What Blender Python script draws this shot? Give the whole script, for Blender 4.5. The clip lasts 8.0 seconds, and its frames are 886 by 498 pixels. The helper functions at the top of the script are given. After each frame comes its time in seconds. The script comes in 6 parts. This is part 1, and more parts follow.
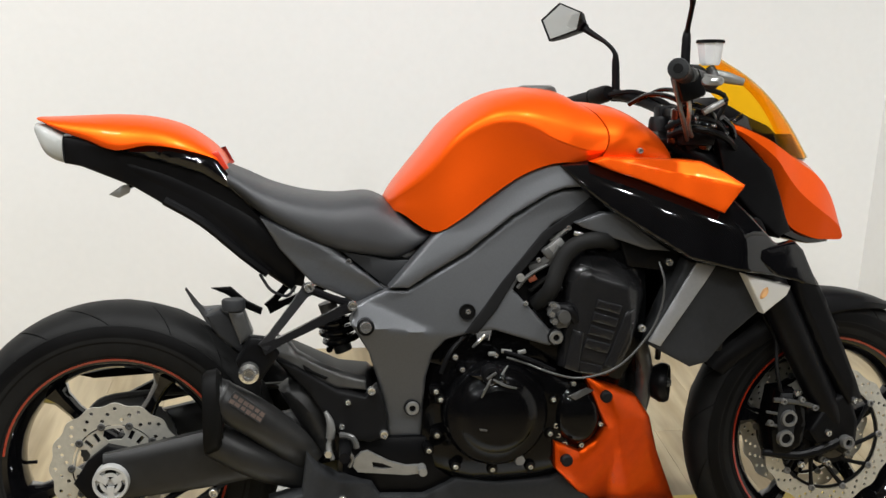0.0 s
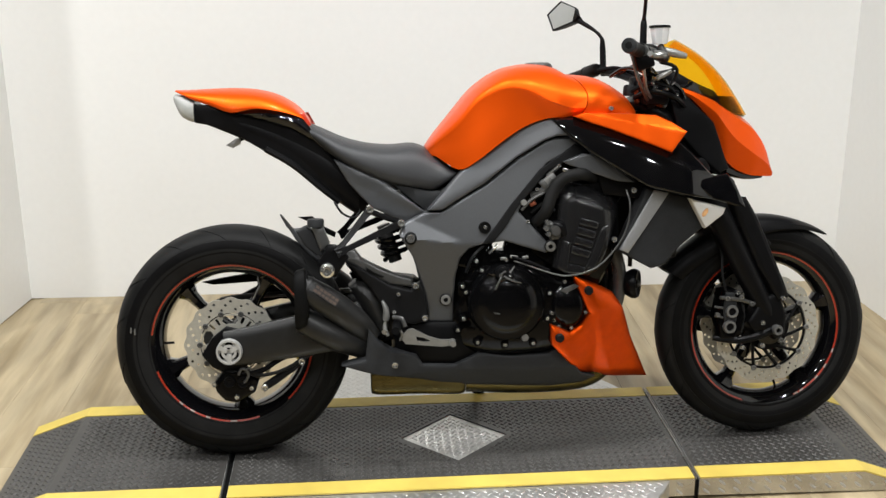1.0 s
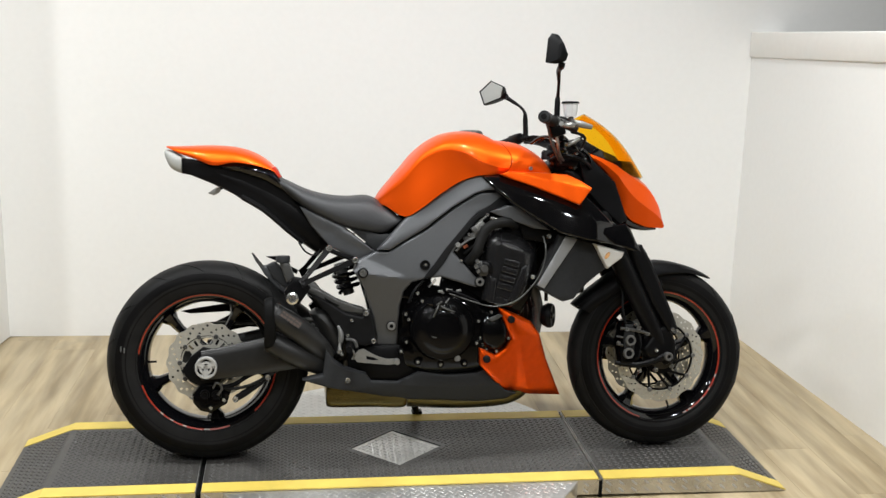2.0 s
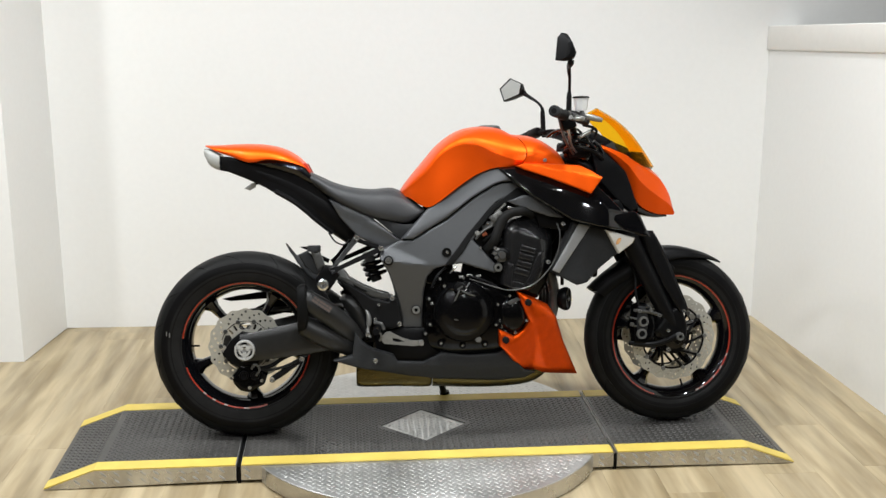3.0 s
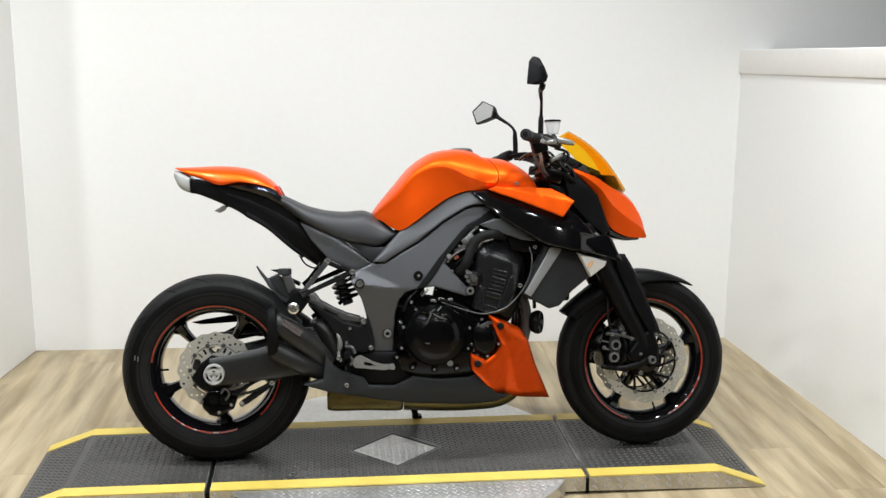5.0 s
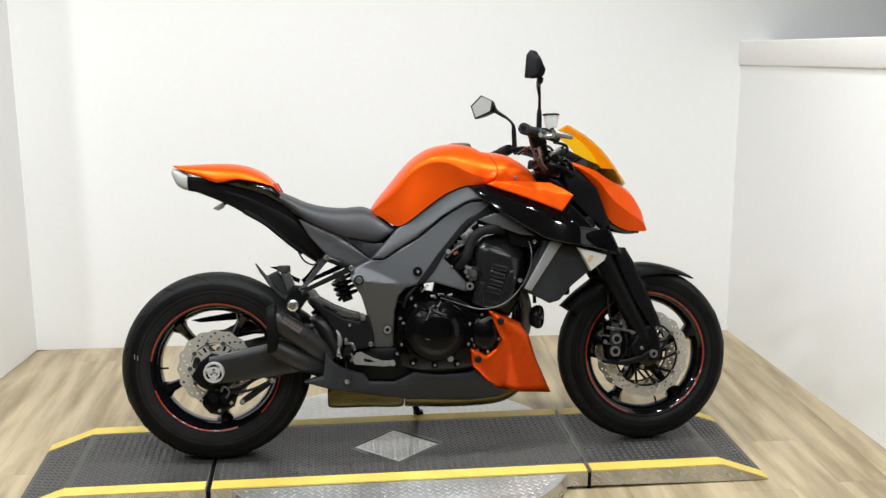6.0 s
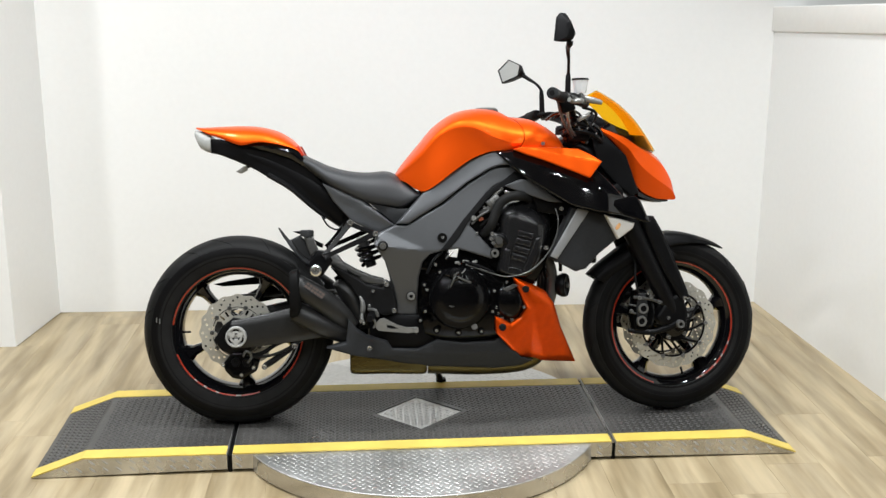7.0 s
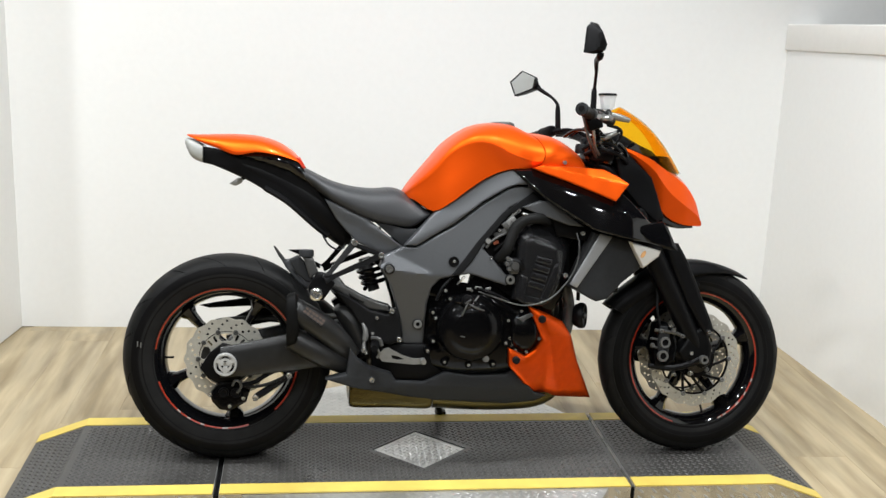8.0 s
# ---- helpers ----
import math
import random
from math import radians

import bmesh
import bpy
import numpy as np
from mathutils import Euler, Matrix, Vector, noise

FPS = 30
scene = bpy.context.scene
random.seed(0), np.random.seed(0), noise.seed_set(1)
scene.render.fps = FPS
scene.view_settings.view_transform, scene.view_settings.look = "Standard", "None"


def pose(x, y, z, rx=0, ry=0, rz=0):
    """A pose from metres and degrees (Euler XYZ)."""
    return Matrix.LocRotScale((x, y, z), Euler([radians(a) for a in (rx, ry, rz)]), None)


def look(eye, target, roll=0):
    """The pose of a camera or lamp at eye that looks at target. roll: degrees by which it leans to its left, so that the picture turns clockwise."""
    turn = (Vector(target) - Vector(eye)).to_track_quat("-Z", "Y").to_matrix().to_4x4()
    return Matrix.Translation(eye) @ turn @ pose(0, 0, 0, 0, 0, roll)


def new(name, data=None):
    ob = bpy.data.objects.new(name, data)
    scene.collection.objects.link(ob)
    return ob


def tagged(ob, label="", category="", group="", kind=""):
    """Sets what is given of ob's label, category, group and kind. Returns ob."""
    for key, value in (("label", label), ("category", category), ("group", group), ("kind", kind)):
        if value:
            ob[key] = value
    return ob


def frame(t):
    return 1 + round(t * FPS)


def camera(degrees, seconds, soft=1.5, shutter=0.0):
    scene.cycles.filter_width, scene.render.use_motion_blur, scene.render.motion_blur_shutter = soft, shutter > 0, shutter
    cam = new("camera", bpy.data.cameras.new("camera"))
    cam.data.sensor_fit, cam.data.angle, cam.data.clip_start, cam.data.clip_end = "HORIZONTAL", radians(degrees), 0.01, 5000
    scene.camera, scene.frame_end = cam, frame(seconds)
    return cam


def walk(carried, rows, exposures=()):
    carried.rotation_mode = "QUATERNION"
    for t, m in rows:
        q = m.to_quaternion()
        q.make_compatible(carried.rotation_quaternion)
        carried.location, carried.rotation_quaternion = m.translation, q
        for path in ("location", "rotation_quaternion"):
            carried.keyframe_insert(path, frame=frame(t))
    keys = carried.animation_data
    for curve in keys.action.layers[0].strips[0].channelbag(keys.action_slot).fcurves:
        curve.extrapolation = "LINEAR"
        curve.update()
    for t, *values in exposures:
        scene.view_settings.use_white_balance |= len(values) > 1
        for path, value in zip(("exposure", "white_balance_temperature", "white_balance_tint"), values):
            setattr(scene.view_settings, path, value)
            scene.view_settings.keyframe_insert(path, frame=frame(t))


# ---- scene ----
cam = camera(43.9, 8.0, 1.45)
PATH = [
    (0, (-0.334, -2.018, 1.452), (-0.107, -0.125, 0.845), 1.3),
    (0.1, (-0.345, -2.095, 1.455), (-0.091, -0.209, 0.839), 1.21),
    (0.2, (-0.356, -2.161, 1.455), (-0.124, -0.274, 0.834), 0.56),
    (0.3, (-0.367, -2.241, 1.459), (-0.165, -0.34, 0.87), 0.06),
    (0.4, (-0.375, -2.314, 1.46), (-0.23, -0.404, 0.883), -0.22),
    (0.5, (-0.378, -2.387, 1.462), (-0.27, -0.465, 0.921), 0.5),
    (0.6, (-0.372, -2.477, 1.469), (-0.278, -0.549, 0.943), -0.33),
    (0.7, (-0.357, -2.567, 1.479), (-0.237, -0.639, 0.96), 0.94),
    (0.8, (-0.339, -2.659, 1.492), (-0.248, -0.747, 0.915), 1.67),
    (0.9, (-0.323, -2.735, 1.501), (-0.213, -0.822, 0.929), 1.85),
    (1, (-0.317, -2.815, 1.512), (-0.209, -0.91, 0.911), -0.2),
    (1.1, (-0.323, -2.888, 1.523), (-0.19, -0.978, 0.944), 0.47),
    (1.2, (-0.338, -2.95, 1.534), (-0.181, -1.029, 1.0), 0.73),
    (1.3, (-0.359, -3.023, 1.548), (-0.177, -1.092, 1.058), 1.29),
    (1.4, (-0.378, -3.08, 1.555), (-0.162, -1.156, 1.052), 0.88),
    (1.5, (-0.392, -3.138, 1.558), (-0.143, -1.221, 1.044), 0.7),
    (1.6, (-0.402, -3.193, 1.548), (-0.14, -1.279, 1.029), 0.81),
    (1.7, (-0.408, -3.241, 1.539), (-0.152, -1.317, 1.055), 0.9),
    (2.8, (-0.294, -3.62, 1.575), (-0.163, -1.676, 1.125), 1),
    (2.9, (-0.3, -3.623, 1.571), (-0.176, -1.678, 1.119), 0.36),
    (3, (-0.306, -3.62, 1.566), (-0.174, -1.679, 1.101), 0.1),
    (3.1, (-0.305, -3.62, 1.566), (-0.165, -1.677, 1.112), -0.02),
    (3.2, (-0.303, -3.62, 1.568), (-0.17, -1.676, 1.121), -0.69),
    (3.3, (-0.3, -3.627, 1.571), (-0.152, -1.682, 1.126), -0.25),
    (3.4, (-0.297, -3.626, 1.572), (-0.146, -1.686, 1.11), -0.54),
    (3.5, (-0.294, -3.617, 1.572), (-0.136, -1.678, 1.105), -0.2),
    (3.7, (-0.291, -3.613, 1.576), (-0.127, -1.672, 1.126), 0.07),
    (3.8, (-0.29, -3.614, 1.579), (-0.125, -1.671, 1.132), 0.17),
    (4, (-0.288, -3.603, 1.58), (-0.114, -1.657, 1.156), 0.15),
    (4.2, (-0.287, -3.602, 1.579), (-0.112, -1.655, 1.153), 0.49),
    (5.5, (-0.281, -3.605, 1.573), (-0.109, -1.66, 1.137), 0.4),
    (5.7, (-0.277, -3.601, 1.573), (-0.11, -1.66, 1.12), 0.56),
    (6, (-0.269, -3.592, 1.575), (-0.103, -1.648, 1.135), -0.2),
    (6.2, (-0.266, -3.587, 1.577), (-0.099, -1.644, 1.135), 0.14),
    (6.5, (-0.263, -3.575, 1.579), (-0.087, -1.631, 1.141), -0.2),
    (6.7, (-0.266, -3.576, 1.574), (-0.102, -1.631, 1.136), 0.67),
    (6.8, (-0.268, -3.566, 1.567), (-0.113, -1.624, 1.116), 0.73),
    (7, (-0.273, -3.546, 1.555), (-0.149, -1.612, 1.06), 0.2),
    (7.1, (-0.277, -3.532, 1.552), (-0.17, -1.601, 1.042), -0.06),
    (7.2, (-0.282, -3.512, 1.55), (-0.192, -1.581, 1.036), -0.48),
    (7.3, (-0.289, -3.487, 1.548), (-0.21, -1.55, 1.057), 0.17),
    (7.4, (-0.297, -3.449, 1.544), (-0.18, -1.511, 1.066), 1.53),
    (7.5, (-0.307, -3.419, 1.542), (-0.127, -1.484, 1.068), 2.4),
    (7.6, (-0.324, -3.399, 1.542), (-0.149, -1.459, 1.085), 2.79),
    (7.7, (-0.347, -3.355, 1.537), (-0.166, -1.414, 1.091), 3.16),
    (7.8, (-0.376, -3.323, 1.536), (-0.168, -1.388, 1.074), 2.48),
    (7.9, (-0.405, -3.275, 1.531), (-0.191, -1.343, 1.063), 1.75),
    (8, (-0.433, -3.246, 1.53), (-0.222, -1.316, 1.051), 2.3),
]
walk(cam, [(t, look(eye, target, roll)) for t, eye, target, roll in PATH], [(0.0, -0.20, 6330, 9), (1.0, -0.18, 6350, 9), (3.0, -0.16, 6230, 8), (3.5, -0.15, 6200, 8), (5.3, -0.10, 6150, 8), (8.0, -0.07, 6150, 8)])

# ---- world and lamps ----
world = bpy.data.worlds.new("world")
scene.world = world
world.use_nodes = True
world.node_tree.nodes["Background"].inputs["Color"].default_value = (0.9, 0.95, 1.0, 1)
world.node_tree.nodes["Background"].inputs["Strength"].default_value = 0.15
CEIL = 3.0
# watts of a downlight over the display, in the next row, and farther back
LAMP_WATTS = (37.5, 30.2, 23.2)


# ---- materials ----
def material(name, color, rough=0.5, metal=0.0, coat=0.0, vary=0.15, scale=30.0, bump=0.0, bump_scale=200.0, fleck=0.0,
             rough_vary=0.1, stretch=(1, 1, 1), level=0.5, big=2.5, tint=(1, 1, 1), coat_ior=1.45):
    """A principled surface with large stains and fine grain in colour, roughness and relief, in metres."""
    m = bpy.data.materials.new(name)
    m.use_nodes = True
    nt = m.node_tree
    b = nt.nodes["Principled BSDF"]
    b.inputs["Metallic"].default_value = metal
    b.inputs["Specular IOR Level"].default_value = level
    b.inputs["Specular Tint"].default_value = (*tint, 1)
    b.inputs["Coat Weight"].default_value = coat
    b.inputs["Coat Roughness"].default_value = 0.04
    b.inputs["Coat IOR"].default_value = coat_ior
    tc = nt.nodes.new("ShaderNodeTexCoord")
    mp = nt.nodes.new("ShaderNodeMapping")
    mp.inputs["Scale"].default_value = stretch
    nt.links.new(tc.outputs["Object"], mp.inputs["Vector"])
    fine = nt.nodes.new("ShaderNodeTexNoise")
    fine.inputs["Scale"].default_value = scale
    fine.inputs["Detail"].default_value = 6
    large = nt.nodes.new("ShaderNodeTexNoise")
    large.inputs["Scale"].default_value = big
    large.inputs["Detail"].default_value = 3
    for n in (fine, large):
        nt.links.new(mp.outputs["Vector"], n.inputs["Vector"])
    mean = nt.nodes.new("ShaderNodeMath")
    mean.operation = "ADD"
    nt.links.new(fine.outputs["Fac"], mean.inputs[0])
    nt.links.new(large.outputs["Fac"], mean.inputs[1])
    lo = [c * (1 - vary) for c in color]
    hi = [min(1.0, c * (1 + vary)) for c in color]
    ramp = nt.nodes.new("ShaderNodeMapRange")
    ramp.inputs["From Min"].default_value, ramp.inputs["From Max"].default_value = 0.6, 1.4
    nt.links.new(mean.outputs[0], ramp.inputs["Value"])
    mix = nt.nodes.new("ShaderNodeMix")
    mix.data_type = "RGBA"
    mix.inputs["A"].default_value, mix.inputs["B"].default_value = (*lo, 1), (*hi, 1)
    nt.links.new(ramp.outputs["Result"], mix.inputs["Factor"])
    nt.links.new(mix.outputs["Result"], b.inputs["Base Color"])
    rr = nt.nodes.new("ShaderNodeMapRange")
    rr.inputs["From Min"].default_value, rr.inputs["From Max"].default_value = 0.3, 0.7
    rr.inputs["To Min"].default_value, rr.inputs["To Max"].default_value = max(0.02, rough - rough_vary), min(1, rough + rough_vary)
    nt.links.new(large.outputs["Fac"], rr.inputs["Value"])
    nt.links.new(rr.outputs["Result"], b.inputs["Roughness"])
    if bump:
        grain = nt.nodes.new("ShaderNodeTexNoise")
        grain.inputs["Scale"].default_value = bump_scale
        grain.inputs["Detail"].default_value = 4
        nt.links.new(mp.outputs["Vector"], grain.inputs["Vector"])
        bp = nt.nodes.new("ShaderNodeBump")
        bp.inputs["Strength"].default_value = bump
        bp.inputs["Distance"].default_value = 0.002
        nt.links.new(grain.outputs["Fac"], bp.inputs["Height"])
        nt.links.new(bp.outputs["Normal"], b.inputs["Normal"])
    return m


def wood_floor():
    """Pale oak boards: each board its own tone, streaked along its length."""
    m = material("oak_floor", (0.372, 0.303, 0.190), 0.40, vary=0.20, scale=2.6, stretch=(11, 1.0, 1), big=1.1, bump=0.03, bump_scale=12)
    nt = m.node_tree
    b = nt.nodes["Principled BSDF"]
    old = b.inputs["Base Color"].links[0].from_socket
    info = nt.nodes.new("ShaderNodeObjectInfo")
    shift = nt.nodes.new("ShaderNodeMapRange")
    shift.inputs["To Min"].default_value, shift.inputs["To Max"].default_value = 0.98, 1.02
    nt.links.new(info.outputs["Random"], shift.inputs["Value"])
    tint = nt.nodes.new("ShaderNodeMix")
    tint.data_type, tint.blend_type = "RGBA", "MULTIPLY"
    tint.inputs["Factor"].default_value = 1.0
    nt.links.new(old, tint.inputs["A"])
    nt.links.new(shift.outputs["Result"], tint.inputs["B"])
    streak = nt.nodes.new("ShaderNodeTexNoise")
    streak.noise_dimensions = "4D"
    streak.inputs["Scale"].default_value, streak.inputs["Detail"].default_value = 2.0, 4.0
    stretch = nt.nodes.new("ShaderNodeMapping")
    stretch.inputs["Scale"].default_value = (7.0, 0.75, 1)
    tc = nt.nodes.new("ShaderNodeTexCoord")
    where = nt.nodes.new("ShaderNodeNewGeometry")
    nt.links.new(where.outputs["Position"], stretch.inputs["Vector"])
    nt.links.new(stretch.outputs["Vector"], streak.inputs["Vector"])
    seed = nt.nodes.new("ShaderNodeMath")
    seed.operation = "MULTIPLY"
    seed.inputs[1].default_value = 0.5
    nt.links.new(info.outputs["Random"], seed.inputs[0])
    nt.links.new(seed.outputs[0], streak.inputs["W"])
    ramp = nt.nodes.new("ShaderNodeValToRGB")
    ramp.color_ramp.elements[0].position, ramp.color_ramp.elements[0].color = 0.34, (0.60, 0.56, 0.48, 1)
    ramp.color_ramp.elements[1].position, ramp.color_ramp.elements[1].color = 0.60, (1.13, 1.13, 1.13, 1)
    nt.links.new(streak.outputs["Fac"], ramp.inputs["Fac"])
    both = nt.nodes.new("ShaderNodeMix")
    both.data_type, both.blend_type = "RGBA", "MULTIPLY"
    both.inputs["Factor"].default_value = 1.0
    nt.links.new(tint.outputs["Result"], both.inputs["A"])
    nt.links.new(ramp.outputs["Color"], both.inputs["B"])
    nt.links.new(both.outputs["Result"], b.inputs["Base Color"])
    return m


def glassy(name, color, rough, weight, ior=1.45):
    m = bpy.data.materials.new(name)
    m.use_nodes = True
    b = m.node_tree.nodes["Principled BSDF"]
    b.inputs["Base Color"].default_value = (*color, 1)
    b.inputs["Roughness"].default_value = rough
    b.inputs["Transmission Weight"].default_value = weight
    b.inputs["IOR"].default_value = ior
    return m


M = {
    "wall": material("wall_paint", (0.80, 0.80, 0.785), 0.55, vary=0.02, scale=40, bump=0.04, bump_scale=300, big=0.8),
    "dark_wall": material("dark_wall_paint", (0.10, 0.095, 0.09), 0.7, vary=0.1, scale=20, bump=0.05),
    "ceiling": material("ceiling_paint", (0.16, 0.155, 0.15), 0.8, vary=0.04, scale=60, bump=0.1),
    "floor": wood_floor(),
    "trim": material("painted_trim", (0.78, 0.77, 0.74), 0.4, vary=0.03),
    "orange": material("orange_metallic_paint", (0.74, 0.084, 0.0035), 0.40, metal=0.52, coat=0.40, vary=0.06, scale=900, rough_vary=0.04, level=0.15, tint=(1.0, 0.45, 0.22), coat_ior=1.27),
    # The same orange, darkened for the dim mat that the lower fairing reflects.
    "dimmed_orange": material("dimmed_orange_paint", (0.55, 0.058, 0.003), 0.36, metal=0.82, coat=0.35, vary=0.14, scale=50, rough_vary=0.08, big=5, level=0.15, tint=(1.0, 0.45, 0.22), coat_ior=1.3),
    "gloss": material("gloss_black", (0.0025, 0.0025, 0.003), 0.06, coat=0.35, vary=0.2, scale=40, rough_vary=0.02, level=0.3),
    "satin": material("satin_black", (0.0036, 0.0036, 0.004), 0.40, vary=0.25, scale=50, bump=0.05, level=0.10),
    "matte": material("matte_black_plastic", (0.0060, 0.0060, 0.0063), 0.52, vary=0.25, scale=60, bump=0.12, bump_scale=600, level=0.09),
    "cast": material("black_cast_metal", (0.0020, 0.0020, 0.0022), 0.15, vary=0.3, scale=70, bump=0.10, bump_scale=160, level=0.15),
    "grey": material("graphite_panel", (0.080, 0.083, 0.088), 0.41, metal=0.45, vary=0.10, scale=300, bump=0.05, bump_scale=900, level=0.25),
    "light_grey": material("silver_stripe", (0.26, 0.265, 0.27), 0.42, metal=0.4, vary=0.08, scale=200),
    "dark_grey": material("dark_grey_panel", (0.0206, 0.0214, 0.0226), 0.48, vary=0.15, scale=120, bump=0.06, bump_scale=700, level=0.11),
    "seat": material("seat_vinyl", (0.030, 0.0312, 0.0338), 0.42, vary=0.12, scale=40, bump=0.35, bump_scale=900, level=0.35),
    "rubber": material("tyre_rubber", (0.0085, 0.0085, 0.0084), 0.52, vary=0.35, scale=25, bump=0.15, bump_scale=250, big=9, level=0.10),
    "stripe": material("rim_tape", (0.24, 0.020, 0.007), 0.28, coat=0.4, vary=0.25),
    "steel": material("brake_steel", (0.47, 0.455, 0.40), 0.34, metal=0.6, vary=0.14, scale=120, bump=0.05, bump_scale=500),
    "zinc": material("zinc_bolt", (0.62, 0.62, 0.60), 0.20, metal=0.92, vary=0.12),
    "alloy": material("worn_alloy", (0.27, 0.27, 0.258), 0.40, metal=0.7, vary=0.2, scale=60),
    "plate_side": material("bent_plate_edge", (0.52, 0.51, 0.48), 0.24, metal=0.85, vary=0.14, scale=30, bump=0.06, bump_scale=60, big=5),
    "sidewall": material("tyre_sidewall", (0.0030, 0.0030, 0.0031), 0.45, vary=0.3, scale=40, bump=0.05, big=9, level=0.09),
    "mid": material("grey_cast_alloy", (0.17, 0.17, 0.165), 0.42, metal=0.5, vary=0.2, scale=60, bump=0.05),
    "mark": material("pale_print", (0.34, 0.30, 0.29), 0.5, vary=0.2),
    "dull": material("dull_metal", (0.075, 0.075, 0.073), 0.36, metal=0.4, vary=0.2, scale=60, level=0.3),
    "can": material("black_exhaust_coat", (0.0115, 0.0115, 0.0113), 0.40, vary=0.25, scale=60, bump=0.08, bump_scale=700, level=0.32),
    "burnt_steel": material("heat_tinted_steel", (0.082, 0.066, 0.022), 0.30, metal=0.85, vary=0.85, scale=9, rough_vary=0.15, big=7, stretch=(0.5, 1, 3.0)),
    "plate": material("tread_plate", (0.60, 0.60, 0.585), 0.40, metal=0.85, vary=0.14, scale=60, bump=0.05, big=6),
    "mat": material("black_tread_mat", (0.041, 0.0392, 0.0365), 0.36, vary=0.28, scale=40, bump=0.1, bump_scale=500, big=4, level=0.5),
    "yellow": material("yellow_edge_tape", (0.60, 0.455, 0.090), 0.5, vary=0.16, scale=14, bump=0.05, big=3),
    "amber": glassy("amber_screen", (1.0, 0.54, 0.012), 0.03, 1.0, 1.08),
    "clear": glassy("clear_lens", (0.50, 0.51, 0.49), 0.18, 0.35, 1.3),
    "lens": glassy("frosted_lens", (0.66, 0.65, 0.62), 0.2, 0.15, 1.4),
    "milky": glassy("milky_reservoir", (0.93, 0.94, 0.95), 0.3, 0.45, 1.3),
    "mirror": material("mirror_glass", (0.50, 0.51, 0.51), 0.03, metal=1.0, vary=0.01, rough_vary=0.01),
    "bulb": material("amber_bulb", (0.75, 0.42, 0.18), 0.3),
    "label": material("tan_label", (0.070, 0.050, 0.040), 0.5, vary=0.2, level=0.2),
    "cover": material("black_cover_plastic", (0.0085, 0.0085, 0.009), 0.26, vary=0.2, scale=60, bump=0.1, bump_scale=500, level=0.4),
    # Near-black that stands for the shade inside holes, slots and gaps.
    "pit": material("black_and_recess_shade", (0.002, 0.002, 0.002), 0.6, level=0.1),
    "cap": material("machined_silver", (0.44, 0.44, 0.425), 0.40, metal=0.35, vary=0.08, scale=60),
    "red": material("red_plastic", (0.45, 0.03, 0.01), 0.3, coat=0.5),
    "rust": material("copper_clip", (0.35, 0.10, 0.05), 0.4, metal=0.4),
}
glow = bpy.data.materials.new("lamp_glow")
glow.use_nodes = True
glow.node_tree.nodes["Principled BSDF"].inputs["Emission Color"].default_value = (1.0, 0.95, 0.86, 1)
glow.node_tree.nodes["Principled BSDF"].inputs["Emission Strength"].default_value = 6.0
M["glow"] = glow


# ---- building helpers ----
def mesh_of(name, bm, mat, sharp=35):
    me = bpy.data.meshes.new(name)
    bm.normal_update()
    bm.to_mesh(me)
    bm.free()
    me.materials.append(M[mat])
    me.shade_smooth()
    me.set_sharp_from_angle(angle=radians(sharp))
    return me


def part(name, bm, mat, parent, label="", sharp=35):
    """Links a bmesh as one mesh object under a thing or under a part."""
    ob = new(name, mesh_of(name, bm, mat, sharp))
    ob.parent = parent
    if label:
        ob["label"] = label
    return ob


def thing(name, label, category, m=None, group="", kind=""):
    ob = new(name)
    ob.empty_display_size = 0.1
    if m is not None:
        ob.matrix_basis = m
    return tagged(ob, label, category, group, kind)


def catmull(pts, n):
    """A smooth line through pts, n steps between two of them."""
    pts = [Vector(p) for p in pts]
    out = []
    for i in range(len(pts) - 1):
        p0, p1, p2 = pts[max(i - 1, 0)], pts[i], pts[i + 1]
        p3 = pts[min(i + 2, len(pts) - 1)]
        for k in range(n):
            t = k / n
            out.append(0.5 * (2 * p1 + (p2 - p0) * t + (2 * p0 - 5 * p1 + 4 * p2 - p3) * t * t + (3 * p1 - p0 - 3 * p2 + p3) * t ** 3))
    out.append(pts[-1])
    return out


def skin(bm, rings, closed=True, caps=True):
    made = [[bm.verts.new(p) for p in ring] for ring in rings]
    n = len(rings[0])
    for a, b in zip(made, made[1:]):
        for i in range(n if closed else n - 1):
            j = (i + 1) % n
            bm.faces.new((a[i], a[j], b[j], b[i]))
    if caps and closed:
        bm.faces.new(made[0][::-1])
        bm.faces.new(made[-1])
    bmesh.ops.recalc_face_normals(bm, faces=bm.faces)
    return bm


def tube(pts, radius, seg=10, steps=5, bm=None):
    """A round bar along a smooth line; radius is one number or one for each point."""
    bm = bm or bmesh.new()
    line = catmull(pts, steps)
    radii = [radius] * len(pts) if isinstance(radius, (int, float)) else list(radius)
    rings = []
    up = Vector((0.13, 0.97, 0.2))
    for i, p in enumerate(line):
        d = (line[min(i + 1, len(line) - 1)] - line[max(i - 1, 0)]).normalized()
        u = (up - d * up.dot(d)).normalized()
        v = d.cross(u)
        f = min(i / steps, len(radii) - 1 - 1e-6)
        r = radii[int(f)] * (1 - f % 1) + radii[min(int(f) + 1, len(radii) - 1)] * (f % 1)
        rings.append([p + (u * math.cos(a) + v * math.sin(a)) * r for a in (2 * math.pi * k / seg for k in range(seg))])
        up = u
    return skin(bm, rings)


